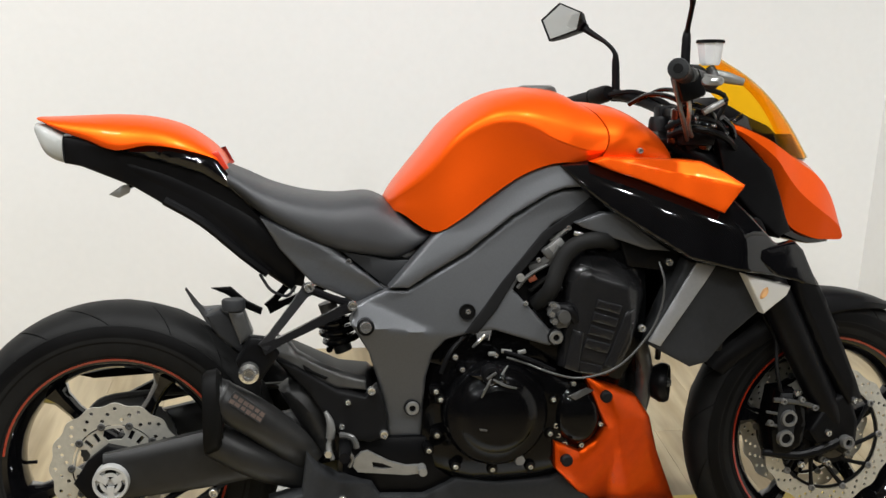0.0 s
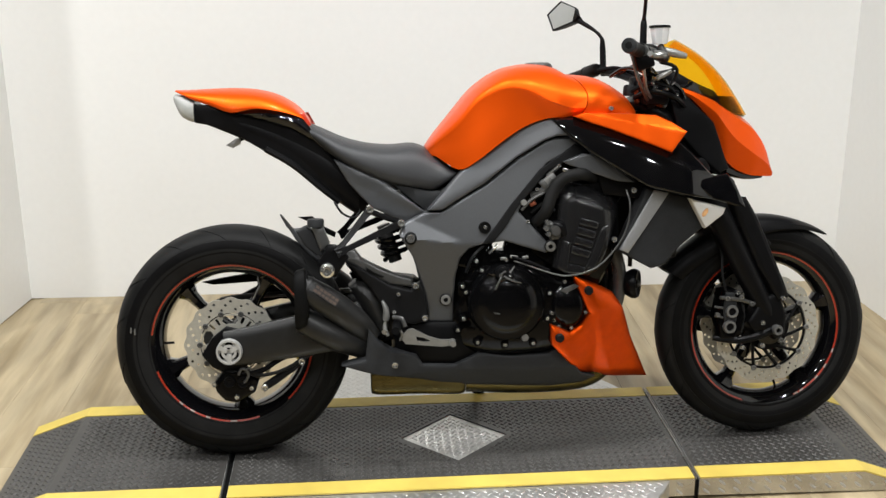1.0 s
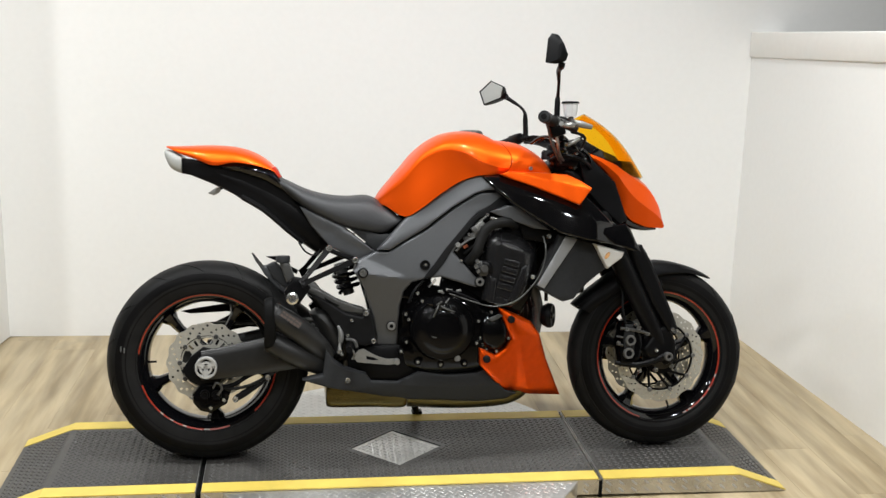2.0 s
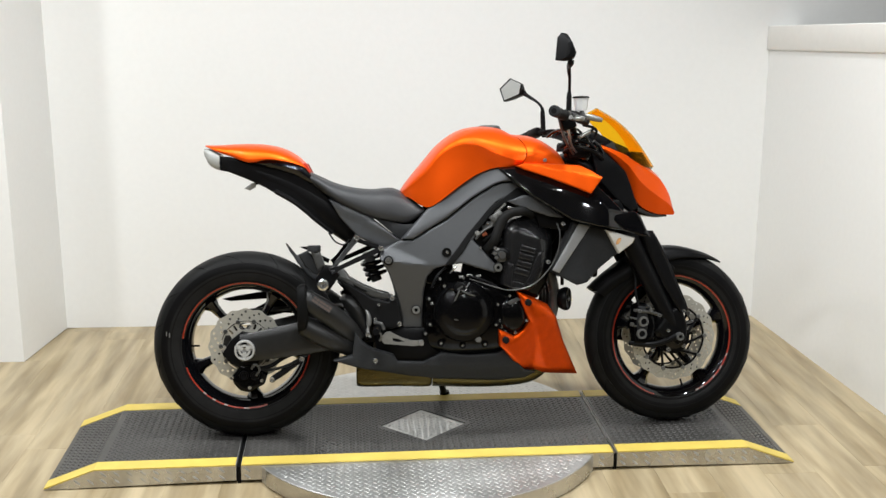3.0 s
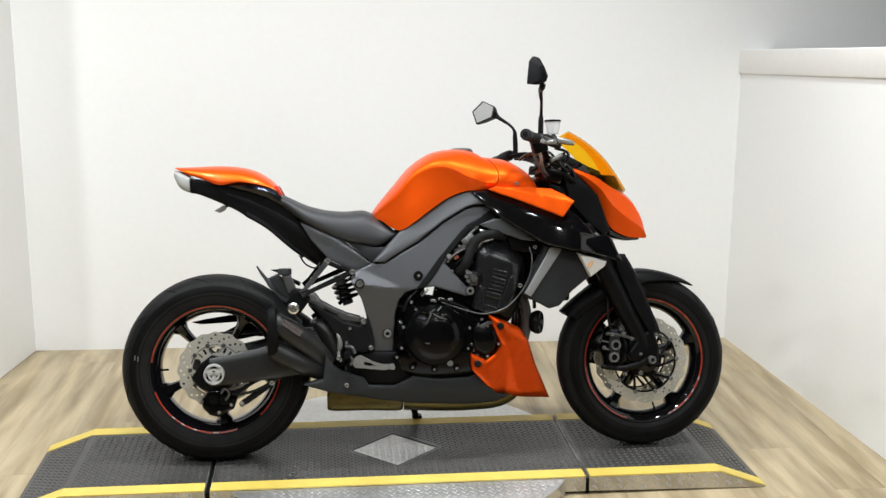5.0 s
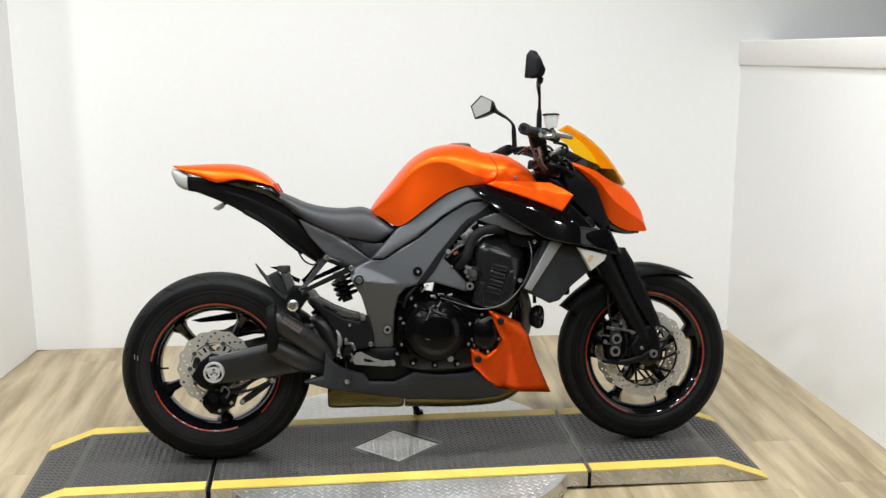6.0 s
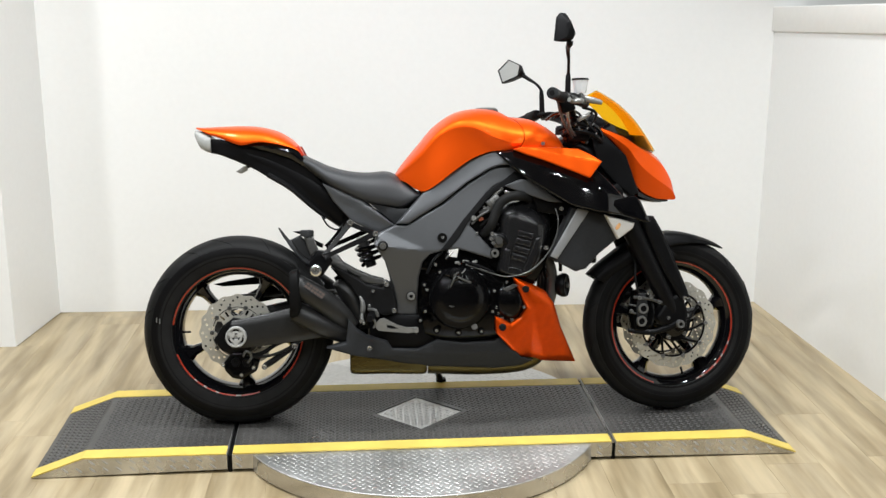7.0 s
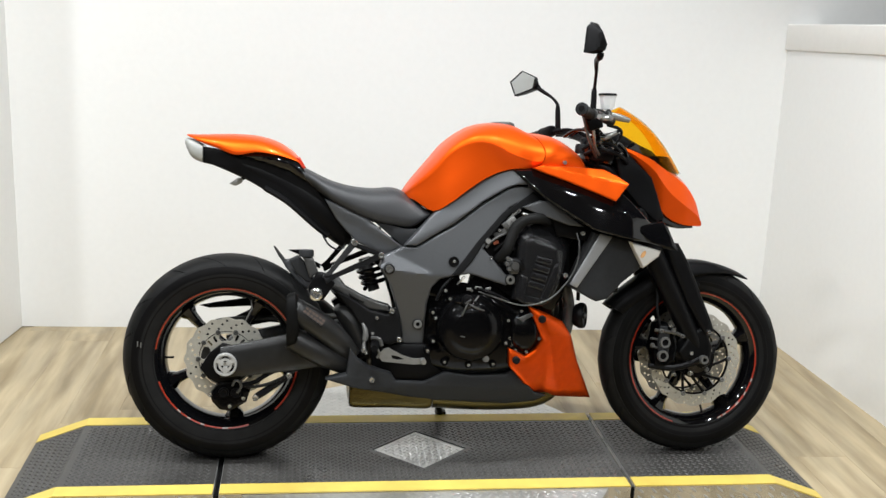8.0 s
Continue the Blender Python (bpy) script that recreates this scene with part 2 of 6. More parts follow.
def lathe(profile, centre, seg=48, axis="y", bm=None, closed=False):
    """Turns (radius, along) pairs about an axis through centre."""
    bm = bm or bmesh.new()
    c = Vector(centre)
    rings = []
    for k in range(seg):
        a = 2 * math.pi * k / seg
        if axis == "y":
            rings.append([c + Vector((r * math.cos(a), h, r * math.sin(a))) for r, h in profile])
        elif axis == "x":
            rings.append([c + Vector((h, r * math.cos(a), r * math.sin(a))) for r, h in profile])
        else:
            rings.append([c + Vector((r * math.cos(a), r * math.sin(a), h)) for r, h in profile])
    made = [[bm.verts.new(p) for p in ring] for ring in rings]
    n = len(profile)
    for i in range(seg):
        a, b = made[i], made[(i + 1) % seg]
        for k in range(n if closed else n - 1):
            j = (k + 1) % n
            bm.faces.new((a[k], a[j], b[j], b[k]))
    bmesh.ops.remove_doubles(bm, verts=bm.verts, dist=1e-6)
    bmesh.ops.recalc_face_normals(bm, faces=bm.faces)
    return bm


def block(x0, x1, y0, y1, z0, z1, r=0.004, bm=None):
    bm = bm or bmesh.new()
    got = bmesh.ops.create_cube(bm, size=1)["verts"]
    for v in got:
        v.co = Vector(((x0 + x1) / 2 + v.co.x * (x1 - x0), (y0 + y1) / 2 + v.co.y * (y1 - y0), (z0 + z1) / 2 + v.co.z * (z1 - z0)))
    if r:
        bmesh.ops.bevel(bm, geom=list({e for v in got for e in v.link_edges}), offset=r, segments=2, profile=0.5, affect="EDGES")
    return bm


def gap_to(outline, x, z):
    best = 9.0
    n = len(outline)
    for i in range(n):
        (ax, az), (bx, bz) = outline[i], outline[(i + 1) % n]
        dx, dz = bx - ax, bz - az
        t = max(0, min(1, ((x - ax) * dx + (z - az) * dz) / (dx * dx + dz * dz + 1e-12)))
        best = min(best, math.hypot(x - ax - t * dx, z - az - t * dz))
    return best


def panel(outline, side, thick=0.02, r=0.006, step=0.02, bulge=0.0, reach=0.05):
    """A shell of the bike's right side: outline in x and z, side(x, z) its outer y, with rounded rims of radius r."""
    bm = bmesh.new()
    if callable(side):
        f = side
    else:
        f = lambda x, z: side
    face = bm.faces.new([bm.verts.new((x, 0, z)) for x, z in outline])
    face.normal_update()
    bmesh.ops.triangulate(bm, faces=[face], ngon_method="EAR_CLIP")
    bmesh.ops.inset_region(bm, faces=bm.faces[:], thickness=r * 0.3, use_even_offset=False, use_boundary=True)
    bmesh.ops.inset_region(bm, faces=[q for q in bm.faces if not any(e.is_boundary for e in q.edges)], thickness=r * 0.6, use_even_offset=False)
    xs = [p[0] for p in outline]
    zs = [p[1] for p in outline]
    for k in range(1, int((max(xs) - min(xs)) / step) + 1):
        bmesh.ops.bisect_plane(bm, geom=bm.verts[:] + bm.edges[:] + bm.faces[:], plane_co=(min(xs) + k * step, 0, 0), plane_no=(1, 0, 0), dist=1e-5)
    for k in range(1, int((max(zs) - min(zs)) / step) + 1):
        bmesh.ops.bisect_plane(bm, geom=bm.verts[:] + bm.edges[:] + bm.faces[:], plane_co=(0, 0, min(zs) + k * step), plane_no=(0, 0, 1), dist=1e-5)
    for v in bm.verts:
        d = gap_to(outline, v.co.x, v.co.z)
        e = 1 - min(d / r, 1)
        g = 1 - min(d / reach, 1)
        v.co.y = f(v.co.x, v.co.z) + r * (1 - math.sqrt(max(0, 1 - e * e))) + bulge * g * g
    front = bm.faces[:]
    edges = [e for e in bm.edges if e.is_boundary]
    got = bmesh.ops.extrude_edge_only(bm, edges=edges)
    low = [g for g in got["geom"] if isinstance(g, bmesh.types.BMVert)]
    for v in low:
        v.co.y += thick
    bmesh.ops.recalc_face_normals(bm, faces=bm.faces)
    s = sum(q.normal.y * q.calc_area() for q in front)
    if s > 0:
        bmesh.ops.reverse_faces(bm, faces=bm.faces)
    return bm


def mirrored(bm):
    """The same for the left side."""
    out = bm.copy()
    for v in out.verts:
        v.co.y = -v.co.y
    bmesh.ops.reverse_faces(out, faces=out.faces)
    return out


def both_sides(name, bm, mat, parent, label="", sharp=35):
    other = mirrored(bm)
    a = part(name, bm, mat, parent, label, sharp)
    part(name, other, mat, parent, label, sharp)
    return a


def loft(stations, n_along=4, n_across=3):
    """A body through stations (x, [(half width, z), ...] from its underside up to its ridge), the same on both sides."""
    lines = []
    halves = []
    for x, half in stations:
        halves.append([(p.x, p.y) for p in catmull([(w, z, 0) for w, z in half], n_across)])
    m = len(halves[0])
    for i in range(m):
        lines.append(catmull([(stations[j][0], halves[j][i][0], halves[j][i][1]) for j in range(len(stations))], n_along))
    rings = []
    for s in range(len(lines[0])):
        right = [Vector((lines[i][s].x, -max(lines[i][s].y, 0.0), lines[i][s].z)) for i in range(m)]
        left = [Vector((p.x, -p.y, p.z)) for p in reversed(right)]
        rings.append(right + left)
    bm = skin(bmesh.new(), rings)
    bmesh.ops.remove_doubles(bm, verts=bm.verts, dist=1e-5)
    bmesh.ops.recalc_face_normals(bm, faces=bm.faces)
    return bm


def bolt_mesh(r=0.008, h=0.006):
    """A round socket-head bolt that looks towards -y, its seat at y = 0."""
    return lathe([(0.0, -h * 0.10), (r * 0.44, -h * 0.10), (r * 0.50, -h * 0.98), (r * 0.60, -h), (r * 0.82, -h), (r * 0.96, -h * 0.82), (r, -h * 0.55), (r, 0.004)], (0, 0, 0), 16)


BOLTS = {}


def bolts(places, parent, r=0.008, mat="zinc"):
    key = (r, mat)
    if key not in BOLTS:
        BOLTS[key] = mesh_of("bolt", bolt_mesh(r, r * 0.75), mat)
    for p in places:
        ob = new("bolt", BOLTS[key])
        ob.parent = parent
        ob.location = p


def filled(loops, y0, y1):
    """A flat plate in x and z with holes: its outer loop and its holes, between y0 and y1."""
    bm = bmesh.new()
    edges = []
    for loop in loops:
        vs = [bm.verts.new((x, y0, z)) for x, z in loop]
        edges += [bm.edges.new((vs[i], vs[(i + 1) % len(vs)])) for i in range(len(vs))]
    bmesh.ops.triangle_fill(bm, use_beauty=True, use_dissolve=False, edges=edges)
    got = bmesh.ops.extrude_face_region(bm, geom=bm.faces[:])
    for v in got["geom"]:
        if isinstance(v, bmesh.types.BMVert):
            v.co.y = y1
    bmesh.ops.recalc_face_normals(bm, faces=bm.faces)
    return bm


def moved(bm, m):
    bmesh.ops.transform(bm, matrix=m, verts=bm.verts)
    return bm


def circle(cx, cz, r, n=10, a0=0.0):
    return [(cx + r * math.cos(a0 + 2 * math.pi * k / n), cz + r * math.sin(a0 + 2 * math.pi * k / n)) for k in range(n)]


# ---- the room ----


def wall(name, x0, x1, y0, y1, z0, z1, label, mat="wall"):
    ob = new(name, mesh_of(name, block(x0, x1, y0, y1, z0, z1, 0), mat))
    tagged(ob, label, "wall", kind="structure")
    return ob


wall("wall_north", -1.733, 5.12, 1.43, 1.55, 0, CEIL, "plain white painted wall behind the motorcycle")
bm = bmesh.new()
skin(bm, [[Vector((x, y, z)) for x, y in ((-1.733, 1.43), (-1.733, 1.55), (-1.95, 1.55), (-1.95, 0.955), (-1.79, 0.955))] for z in (0, CEIL)])
stub = new("wall_recess", mesh_of("wall_recess", bm, "wall"))
tagged(stub, "short white return wall of the display recess", "wall", kind="structure")
wall("wall_north_west", -6.12, -1.95, 0.955, 1.07, 0, CEIL, "white wall beside the display recess")
# Walls out of view, added and kept dark so black surfaces reflect little.
wall("wall_west", -6.12, -6.0, -8.0, 0.955, 0, CEIL, "unseen dark side wall, added to dim reflections", "dark_wall")
wall("wall_south", -6.12, 5.12, -8.12, -8.0, 0, CEIL, "unseen dark end wall, added to dim reflections", "dark_wall")
wall("wall_far_east", 5.0, 5.12, -8.0, 1.43, 0, CEIL, "unseen dark side wall, added to dim reflections", "dark_wall")
wall("wall_corner", 1.80, 5.12, -1.35, -1.23, 0, CEIL, "unseen dark wall beside the display recess, added to dim reflections", "dark_wall")
bm = bmesh.new()
skin(bm, [[Vector((x, -s, z)) for x, z in ((0.0, 0.0), (0.12, 0.0), (0.12, 1.386 + 0.045 * s), (0.0, 1.386 + 0.045 * s))] for s in (0.0, 2.66)])
east = new("wall_east", mesh_of("wall_east", bm, "wall"))
tagged(east, "white half-height side wall of the display recess", "wall", kind="structure")
east.matrix_basis = pose(1.55, 1.43, 0, 0, 0, 3.0)
# the rising cap board on the side wall
bm = bmesh.new()
skin(bm, [[Vector((x, -s, 1.28 + 0.045 * s + h)) for x, h in ((0.0, 0.0), (-0.010, 0.003), (-0.013, 0.008), (-0.013, 0.108), (-0.009, 0.112), (0.13, 0.112), (0.13, 0.1065), (0.0, 0.1065))] for s in (0.004, 1.0, 2.0, 2.655)])
ledge = new("trim", mesh_of("trim", bm, "trim"))
ledge.matrix_basis = east.matrix_basis
tagged(ledge, "white painted cap board along the side wall", "trim", kind="structure")

# The ceiling is out of view too, dark for the same reflections.
ceiling = new("ceiling", mesh_of("ceiling", block(-6.12, 5.12, -8.12, 1.55, CEIL, CEIL + 0.1, 0), "ceiling"))
tagged(ceiling, "unseen ceiling with round downlights, dark to dim reflections", "ceiling", kind="structure")
floor = new("floor", mesh_of("floor", block(-6.12, 5.12, -8.12, 1.55, -0.12, -0.004, 0), "floor"))
tagged(floor, "pale oak plank floor with grey-brown streaks", "floor", kind="structure")

# round downlights under the ceiling
LAMPS = [(-2.7, -0.40), (-1.5, -0.40), (-0.3, -0.40), (0.9, -0.40), (-2.1, -2.3), (-0.9, -2.3), (0.3, -2.3), (1.5, -2.3), (-1.5, -4.4), (0.6, -4.4)]
for lx, ly in LAMPS:
    light = thing("ceiling_light", "round white recessed ceiling downlight, lit", "ceiling light", pose(lx, ly, CEIL), "downlights")
    part("ring", lathe([(0.11, 0.0), (0.11, -0.012), (0.10, -0.016), (0.085, -0.012), (0.085, -0.002)], (0, 0, 0), 28, "z"), "trim", light)
    part("diffuser", lathe([(0.0, -0.004), (0.084, -0.004)], (0, 0, 0), 28, "z"), "glow", light)
    lamp = bpy.data.lights.new("downlight", "AREA")
    lamp.shape, lamp.size, lamp.energy, lamp.color = "DISK", 0.16, LAMP_WATTS[0 if ly > -1 else 1 if ly > -3 else 2], (1.0, 0.99, 0.97)
    lamp.spread = radians(169)
    ob = new("downlight", lamp)
    ob.location = (lx, ly, CEIL - 0.03)

# ---- the display platform ----
PLAT = pose(-0.128, -0.006, 0, 0, 0, 1.2)
ROUND = pose(-0.128, 0.0, 0, 0, 0, 1.2)
SHIFT = 0.006
TOP, HALF, SEAM, RAMP, TIP = 0.062, 0.280, 0.617, 1.073, 1.231


def lugs(places, height=0.0022, long=0.0088, wide=0.0030):
    """Raised tread lugs: places are (point, turn in degrees, frame) with the frame's axes u, v, w (w outwards)."""
    vs, fs = [], []
    shape = [(-long, 0), (-long * 0.5, -wide), (long * 0.5, -wide), (long, 0), (long * 0.5, wide), (-long * 0.5, wide)]
    for p, turn, (u, v, w) in places:
        c, s = math.cos(radians(turn)), math.sin(radians(turn))
        b = len(vs)
        for k, (x, y) in enumerate(shape):
            vs.append(p + u * (x * c - y * s) + v * (x * s + y * c))
        for x in (-long * 0.5, long * 0.5):
            vs.append(p + u * (x * c) + v * (x * s) + w * height)
        fs += [(b, b + 1, b + 6), (b + 1, b + 2, b + 7, b + 6), (b + 2, b + 3, b + 7), (b + 3, b + 4, b + 7), (b + 4, b + 5, b + 6, b + 7), (b + 5, b, b + 6)]
    me = bpy.data.meshes.new("tread_pattern")
    me.from_pydata([tuple(v) for v in vs], [], fs)
    return me


def lug_part(places, mat, parent, **k):
    me = lugs(places, **k)
    me.materials.append(M[mat])
    ob = new("tread_pattern", me)
    ob.parent = parent
    ob["kind"] = "stuff"
    return ob


FLAT = (Vector((1, 0, 0)), Vector((0, 1, 0)), Vector((0, 0, 1)))


def in_diamond(x, y, pad=0.0):
    return abs(x) / 0.150 + abs(y - SHIFT) / 0.143 < 1 + pad


def section(name, x0, x1, label, tip=0.0):
    """One length of the platform; tip: the end of its ramp, if it has one."""
    ob = thing(name, label, "platform section", PLAT, "platform sections")
    flat = (x0, x1) if not tip else ((x0, RAMP) if tip > 0 else (-RAMP, x1))
    low = 0.012
    FOOT = 0.004
    prof = [(flat[0], low), (flat[1], low), (flat[1], TOP), (flat[0], TOP)]
    if tip > 0:
        prof = [(flat[0], low), (TIP, FOOT - 0.002), (TIP, FOOT), (flat[1], TOP), (flat[0], TOP)]
    if tip < 0:
        prof = [(-TIP, FOOT - 0.002), (flat[1], low), (flat[1], TOP), (flat[0], TOP), (-TIP, FOOT)]
    bm = bmesh.new()
    skin(bm, [[Vector((x, y, z)) for x, z in prof] for y in (-HALF, HALF)])
    part("deck", bm, "plate", ob, "bare aluminium tread plate", 20)
    # bent-down edge plates on both long sides
    for sgn in (-1, 1):
        y = sgn * HALF
        skirt = [Vector((x, y + sgn * 0.0005, z)) for x, z in prof]
        b = skin(bmesh.new(), [skirt, [p + Vector((0, sgn * 0.002, 0)) for p in skirt]])
        part("skirt", b, "plate_side", ob, "reflective bent aluminium edge", 20)
    if not tip:
        # Black filler added in both seams, standing for the shade of the gap.
        for x in (x0 - 0.013, x1 + 0.001):
            part("seam_gap_filler", block(x, x + 0.011, -HALF + 0.001, HALF - 0.001, 0.0, TOP - 0.006, 0.001), "pit", ob, "black filler for the shade in the seam gap")
        part("seam_edge", block(x1 + 0.0035, x1 + 0.0065, -HALF + 0.002, HALF - 0.002, TOP - 0.006, TOP + 0.0030, 0.001), "plate_side", ob, "bright worn metal edge along the joint")
    # low runners that carry the deck
    for y in (-HALF + 0.03, HALF - 0.05):
        part("runner", block(flat[0] + 0.01, flat[1] - 0.01, y, y + 0.02, 0.0, low, 0.001), "satin", ob)

    def cover(nm, y0, y1, mat, h, lbl):
        b = bmesh.new()
        line = [(flat[0] + 0.002, TOP), (flat[1] - 0.002, TOP)]
        if tip > 0:
            line = [(flat[0] + 0.002, TOP), (RAMP, TOP), (TIP + 0.002, FOOT)]
        if tip < 0:
            line = [(-TIP - 0.002, FOOT), (-RAMP, TOP), (flat[1] - 0.002, TOP)]
        rings = []
        for x, z in line:
            rings.append([Vector((x, y0, z + 0.0005)), Vector((x, y1, z + 0.0005)), Vector((x, y1, z + h)), Vector((x, y0, z + h))])
        skin(b, rings)
        return part(nm, b, mat, ob, lbl, 10)

    if tip:
        cover("mat", -HALF + 0.058, HALF - 0.058, "mat", 0.003, "black rubber tread mat")
    else:
        outer = [(flat[0] + 0.002, -HALF + 0.058), (flat[1] - 0.002, -HALF + 0.058), (flat[1] - 0.002, HALF - 0.058), (flat[0] + 0.002, HALF - 0.058)]
        b = filled([outer, [(-0.150, SHIFT), (0, SHIFT + 0.143), (0.150, SHIFT), (0, SHIFT - 0.143)]], 0, 0.003)
        part("mat", moved(b, Matrix(((1, 0, 0, 0), (0, 0, 1, 0), (0, 1, 0, TOP + 0.0005), (0, 0, 0, 1)))), "mat", ob, "black rubber tread mat with a diamond cutout", 10)
    for y in (-HALF - 0.004, HALF - 0.056):
        cover("edge_tape", y, y + 0.06, "yellow", 0.0045, "yellow safety edge strip")
    # tread lugs of the mat
    slope = Vector((TIP - RAMP, 0, -(TOP - FOOT))).normalized()
    spots, bare, face = [], [], []
    nx, ny = 0.0230, 0.0115
    row = 0
    y = -HALF + 0.070
    while y < HALF - 0.068:
        x = -TIP + 0.02 + (row % 2) * nx * 0.5
        while x < TIP - 0.02:
            turn = 45 if row % 2 else -45
            if flat[0] + 0.014 < x < flat[1] - 0.014:
                if not tip and in_diamond(x, y, 0.10):
                    if in_diamond(x, y, -0.09):
                        bare.append((Vector((x, y, TOP)), turn, FLAT))
                else:
                    spots.append((Vector((x, y, TOP + 0.0035)), turn, FLAT))
            elif tip > 0 and x > RAMP + 0.01:
                f = (x - RAMP) / (TIP - RAMP)
                spots.append((Vector((x, y, TOP + 0.0035 - f * (TOP - FOOT))), turn, (slope, Vector((0, 1, 0)), Vector((0.3, 0, 0.95)))))
            elif tip < 0 and x < -RAMP - 0.01:
                f = (-x - RAMP) / (TIP - RAMP)
                spots.append((Vector((x, y, TOP + 0.0035 - f * (TOP - FOOT))), turn, (Vector((slope.x, 0, -slope.z)), Vector((0, 1, 0)), Vector((-0.3, 0, 0.95)))))
            x += nx
        y += ny
        row += 1
    lug_part(spots, "mat", ob)
    if bare:
        lug_part(bare, "plate", ob, height=0.0028, long=0.0095)
    # lugs on the upright faces
    a, b = flat
    if tip > 0:
        b = TIP
    if tip < 0:
        a = -TIP
    for sgn in (-1, 1):
        fr = (Vector((1, 0, 0)), Vector((0, 0, 1)), Vector((0, sgn, 0)))
        for k in range(int((b - a) / 0.0415)):
            x = a + 0.02 + k * 0.0415
            for z, turn in ((0.024, -40), (0.048, -40)):
                edge = TOP - max(0, (abs(x) - RAMP) / (TIP - RAMP)) * (TOP - FOOT)
                if z < edge - 0.010 and x < b - 0.015 and not (not tip and abs(x) < 0.56):
                    face.append((Vector((x, sgn * (HALF + 0.0025), z)), turn, fr))
    lug_part(face, "cap", ob, long=0.0140, height=0.0013, wide=0.0036)
    return ob


section("platform_section", -TIP, -SEAM - 0.009, "aluminium ramp section with black tread mat and yellow edges", -1)
section("platform_section", -SEAM + 0.007, SEAM - 0.004, "middle platform section with a bare metal diamond in its black mat")
section("platform_section", SEAM + 0.008, TIP, "short aluminium ramp section with black tread mat and yellow edges", 1)

turntable = thing("turntable", "round bare aluminium tread plate turntable under the platform", "turntable", ROUND)
R = 0.617
for sgn in (-1, 1):
    edge = HALF - sgn * SHIFT + 0.005
    a0 = math.asin(edge / R)
    arc = [a0 + (math.pi - 2 * a0) * k / 40 for k in range(41)]
    loop = [(R * math.cos(a), sgn * R * math.sin(a)) for a in arc]
    bm = bmesh.new()
    face = bm.faces.new([bm.verts.new((x, y, 0.004)) for x, y in loop])
    got = bmesh.ops.extrude_face_region(bm, geom=[face])
    for v in got["geom"]:
        if isinstance(v, bmesh.types.BMVert):
            v.co.z = TOP - 0.001
    bmesh.ops.recalc_face_normals(bm, faces=bm.faces)
    bmesh.ops.bevel(bm, geom=[e for e in bm.edges if all(v.co.z > 0.05 for v in e.verts)], offset=0.0015, segments=1, affect="EDGES")
    part("wing", bm, "plate", turntable, "curved tread plate wing", 30)
    outer = [(math.cos(a) * 0.6175, sgn * 0.6175 * math.sin(a)) for a in arc[1:-1]]
    band = skin(bmesh.new(), [[Vector((x * q, y * q, z)) for q, z in ((1.0, 0.005), (1.002, 0.005), (1.002, TOP - 0.004), (1.0, TOP - 0.004))] for x, y in outer])
    part("rim_band", band, "plate_side", turntable, "smooth reflective rim band", 30)
    spots = []
    row = 0
    y = edge + 0.014
    while y < R:
        x = -R + (row % 2) * 0.0145
        while x < R:
            if math.hypot(x, y) < R - 0.016:
                spots.append((Vector((x, sgn * y, TOP - 0.001)), 45 if row % 2 else -45, FLAT))
            x += 0.029
        y += 0.0145
        row += 1
    lug_part(spots, "plate", turntable, long=0.0110, height=0.0014, wide=0.0034)

# ---- the motorcycle ----
# its own frame: x forwards from the rear tyre's foot, y to its left, z up; it leans on its side stand
bike = thing("motorcycle", "orange and black naked sport motorcycle leaning on its side stand", "motorcycle",
             pose(-0.728, -0.035, 0.065, 0, 0, 1.0) @ pose(0, 0, 0, -10.0, 0, 0))
WB, STEER_DEG, RAKE = 1.472, 3.0, radians(24.5)
_foot = Vector((1.588, 0, 0))
STEER = Matrix.Translation(_foot) @ Matrix.Rotation(radians(STEER_DEG), 4, Vector((-math.sin(RAKE), 0, math.cos(RAKE)))) @ Matrix.Translation(-_foot)


BARS = Matrix.Translation(_foot) @ Matrix.Rotation(radians(0.0), 4, Vector((-math.sin(RAKE), 0, math.cos(RAKE)))) @ Matrix.Translation(-_foot)


def steered(bm):
    return moved(bm, STEER)


def on_bars(bm):
    return moved(bm, BARS)


LEAN = math.tan(radians(10.0))


def sidewall_at(r, rr, depth):
    """How far out the tyre's side stands at a radius, as a share of its half width."""
    q = min(1, max(0, (r - rr) / depth)) ** (1 / 0.62)
    a = math.asin(q)
    share = math.cos(a) * (0.86 + 0.14 * q)
    if q < 0.22:
        share = 0.72 + (math.cos(math.asin(0.22)) * 0.891 - 0.72) * q / 0.22
    return share


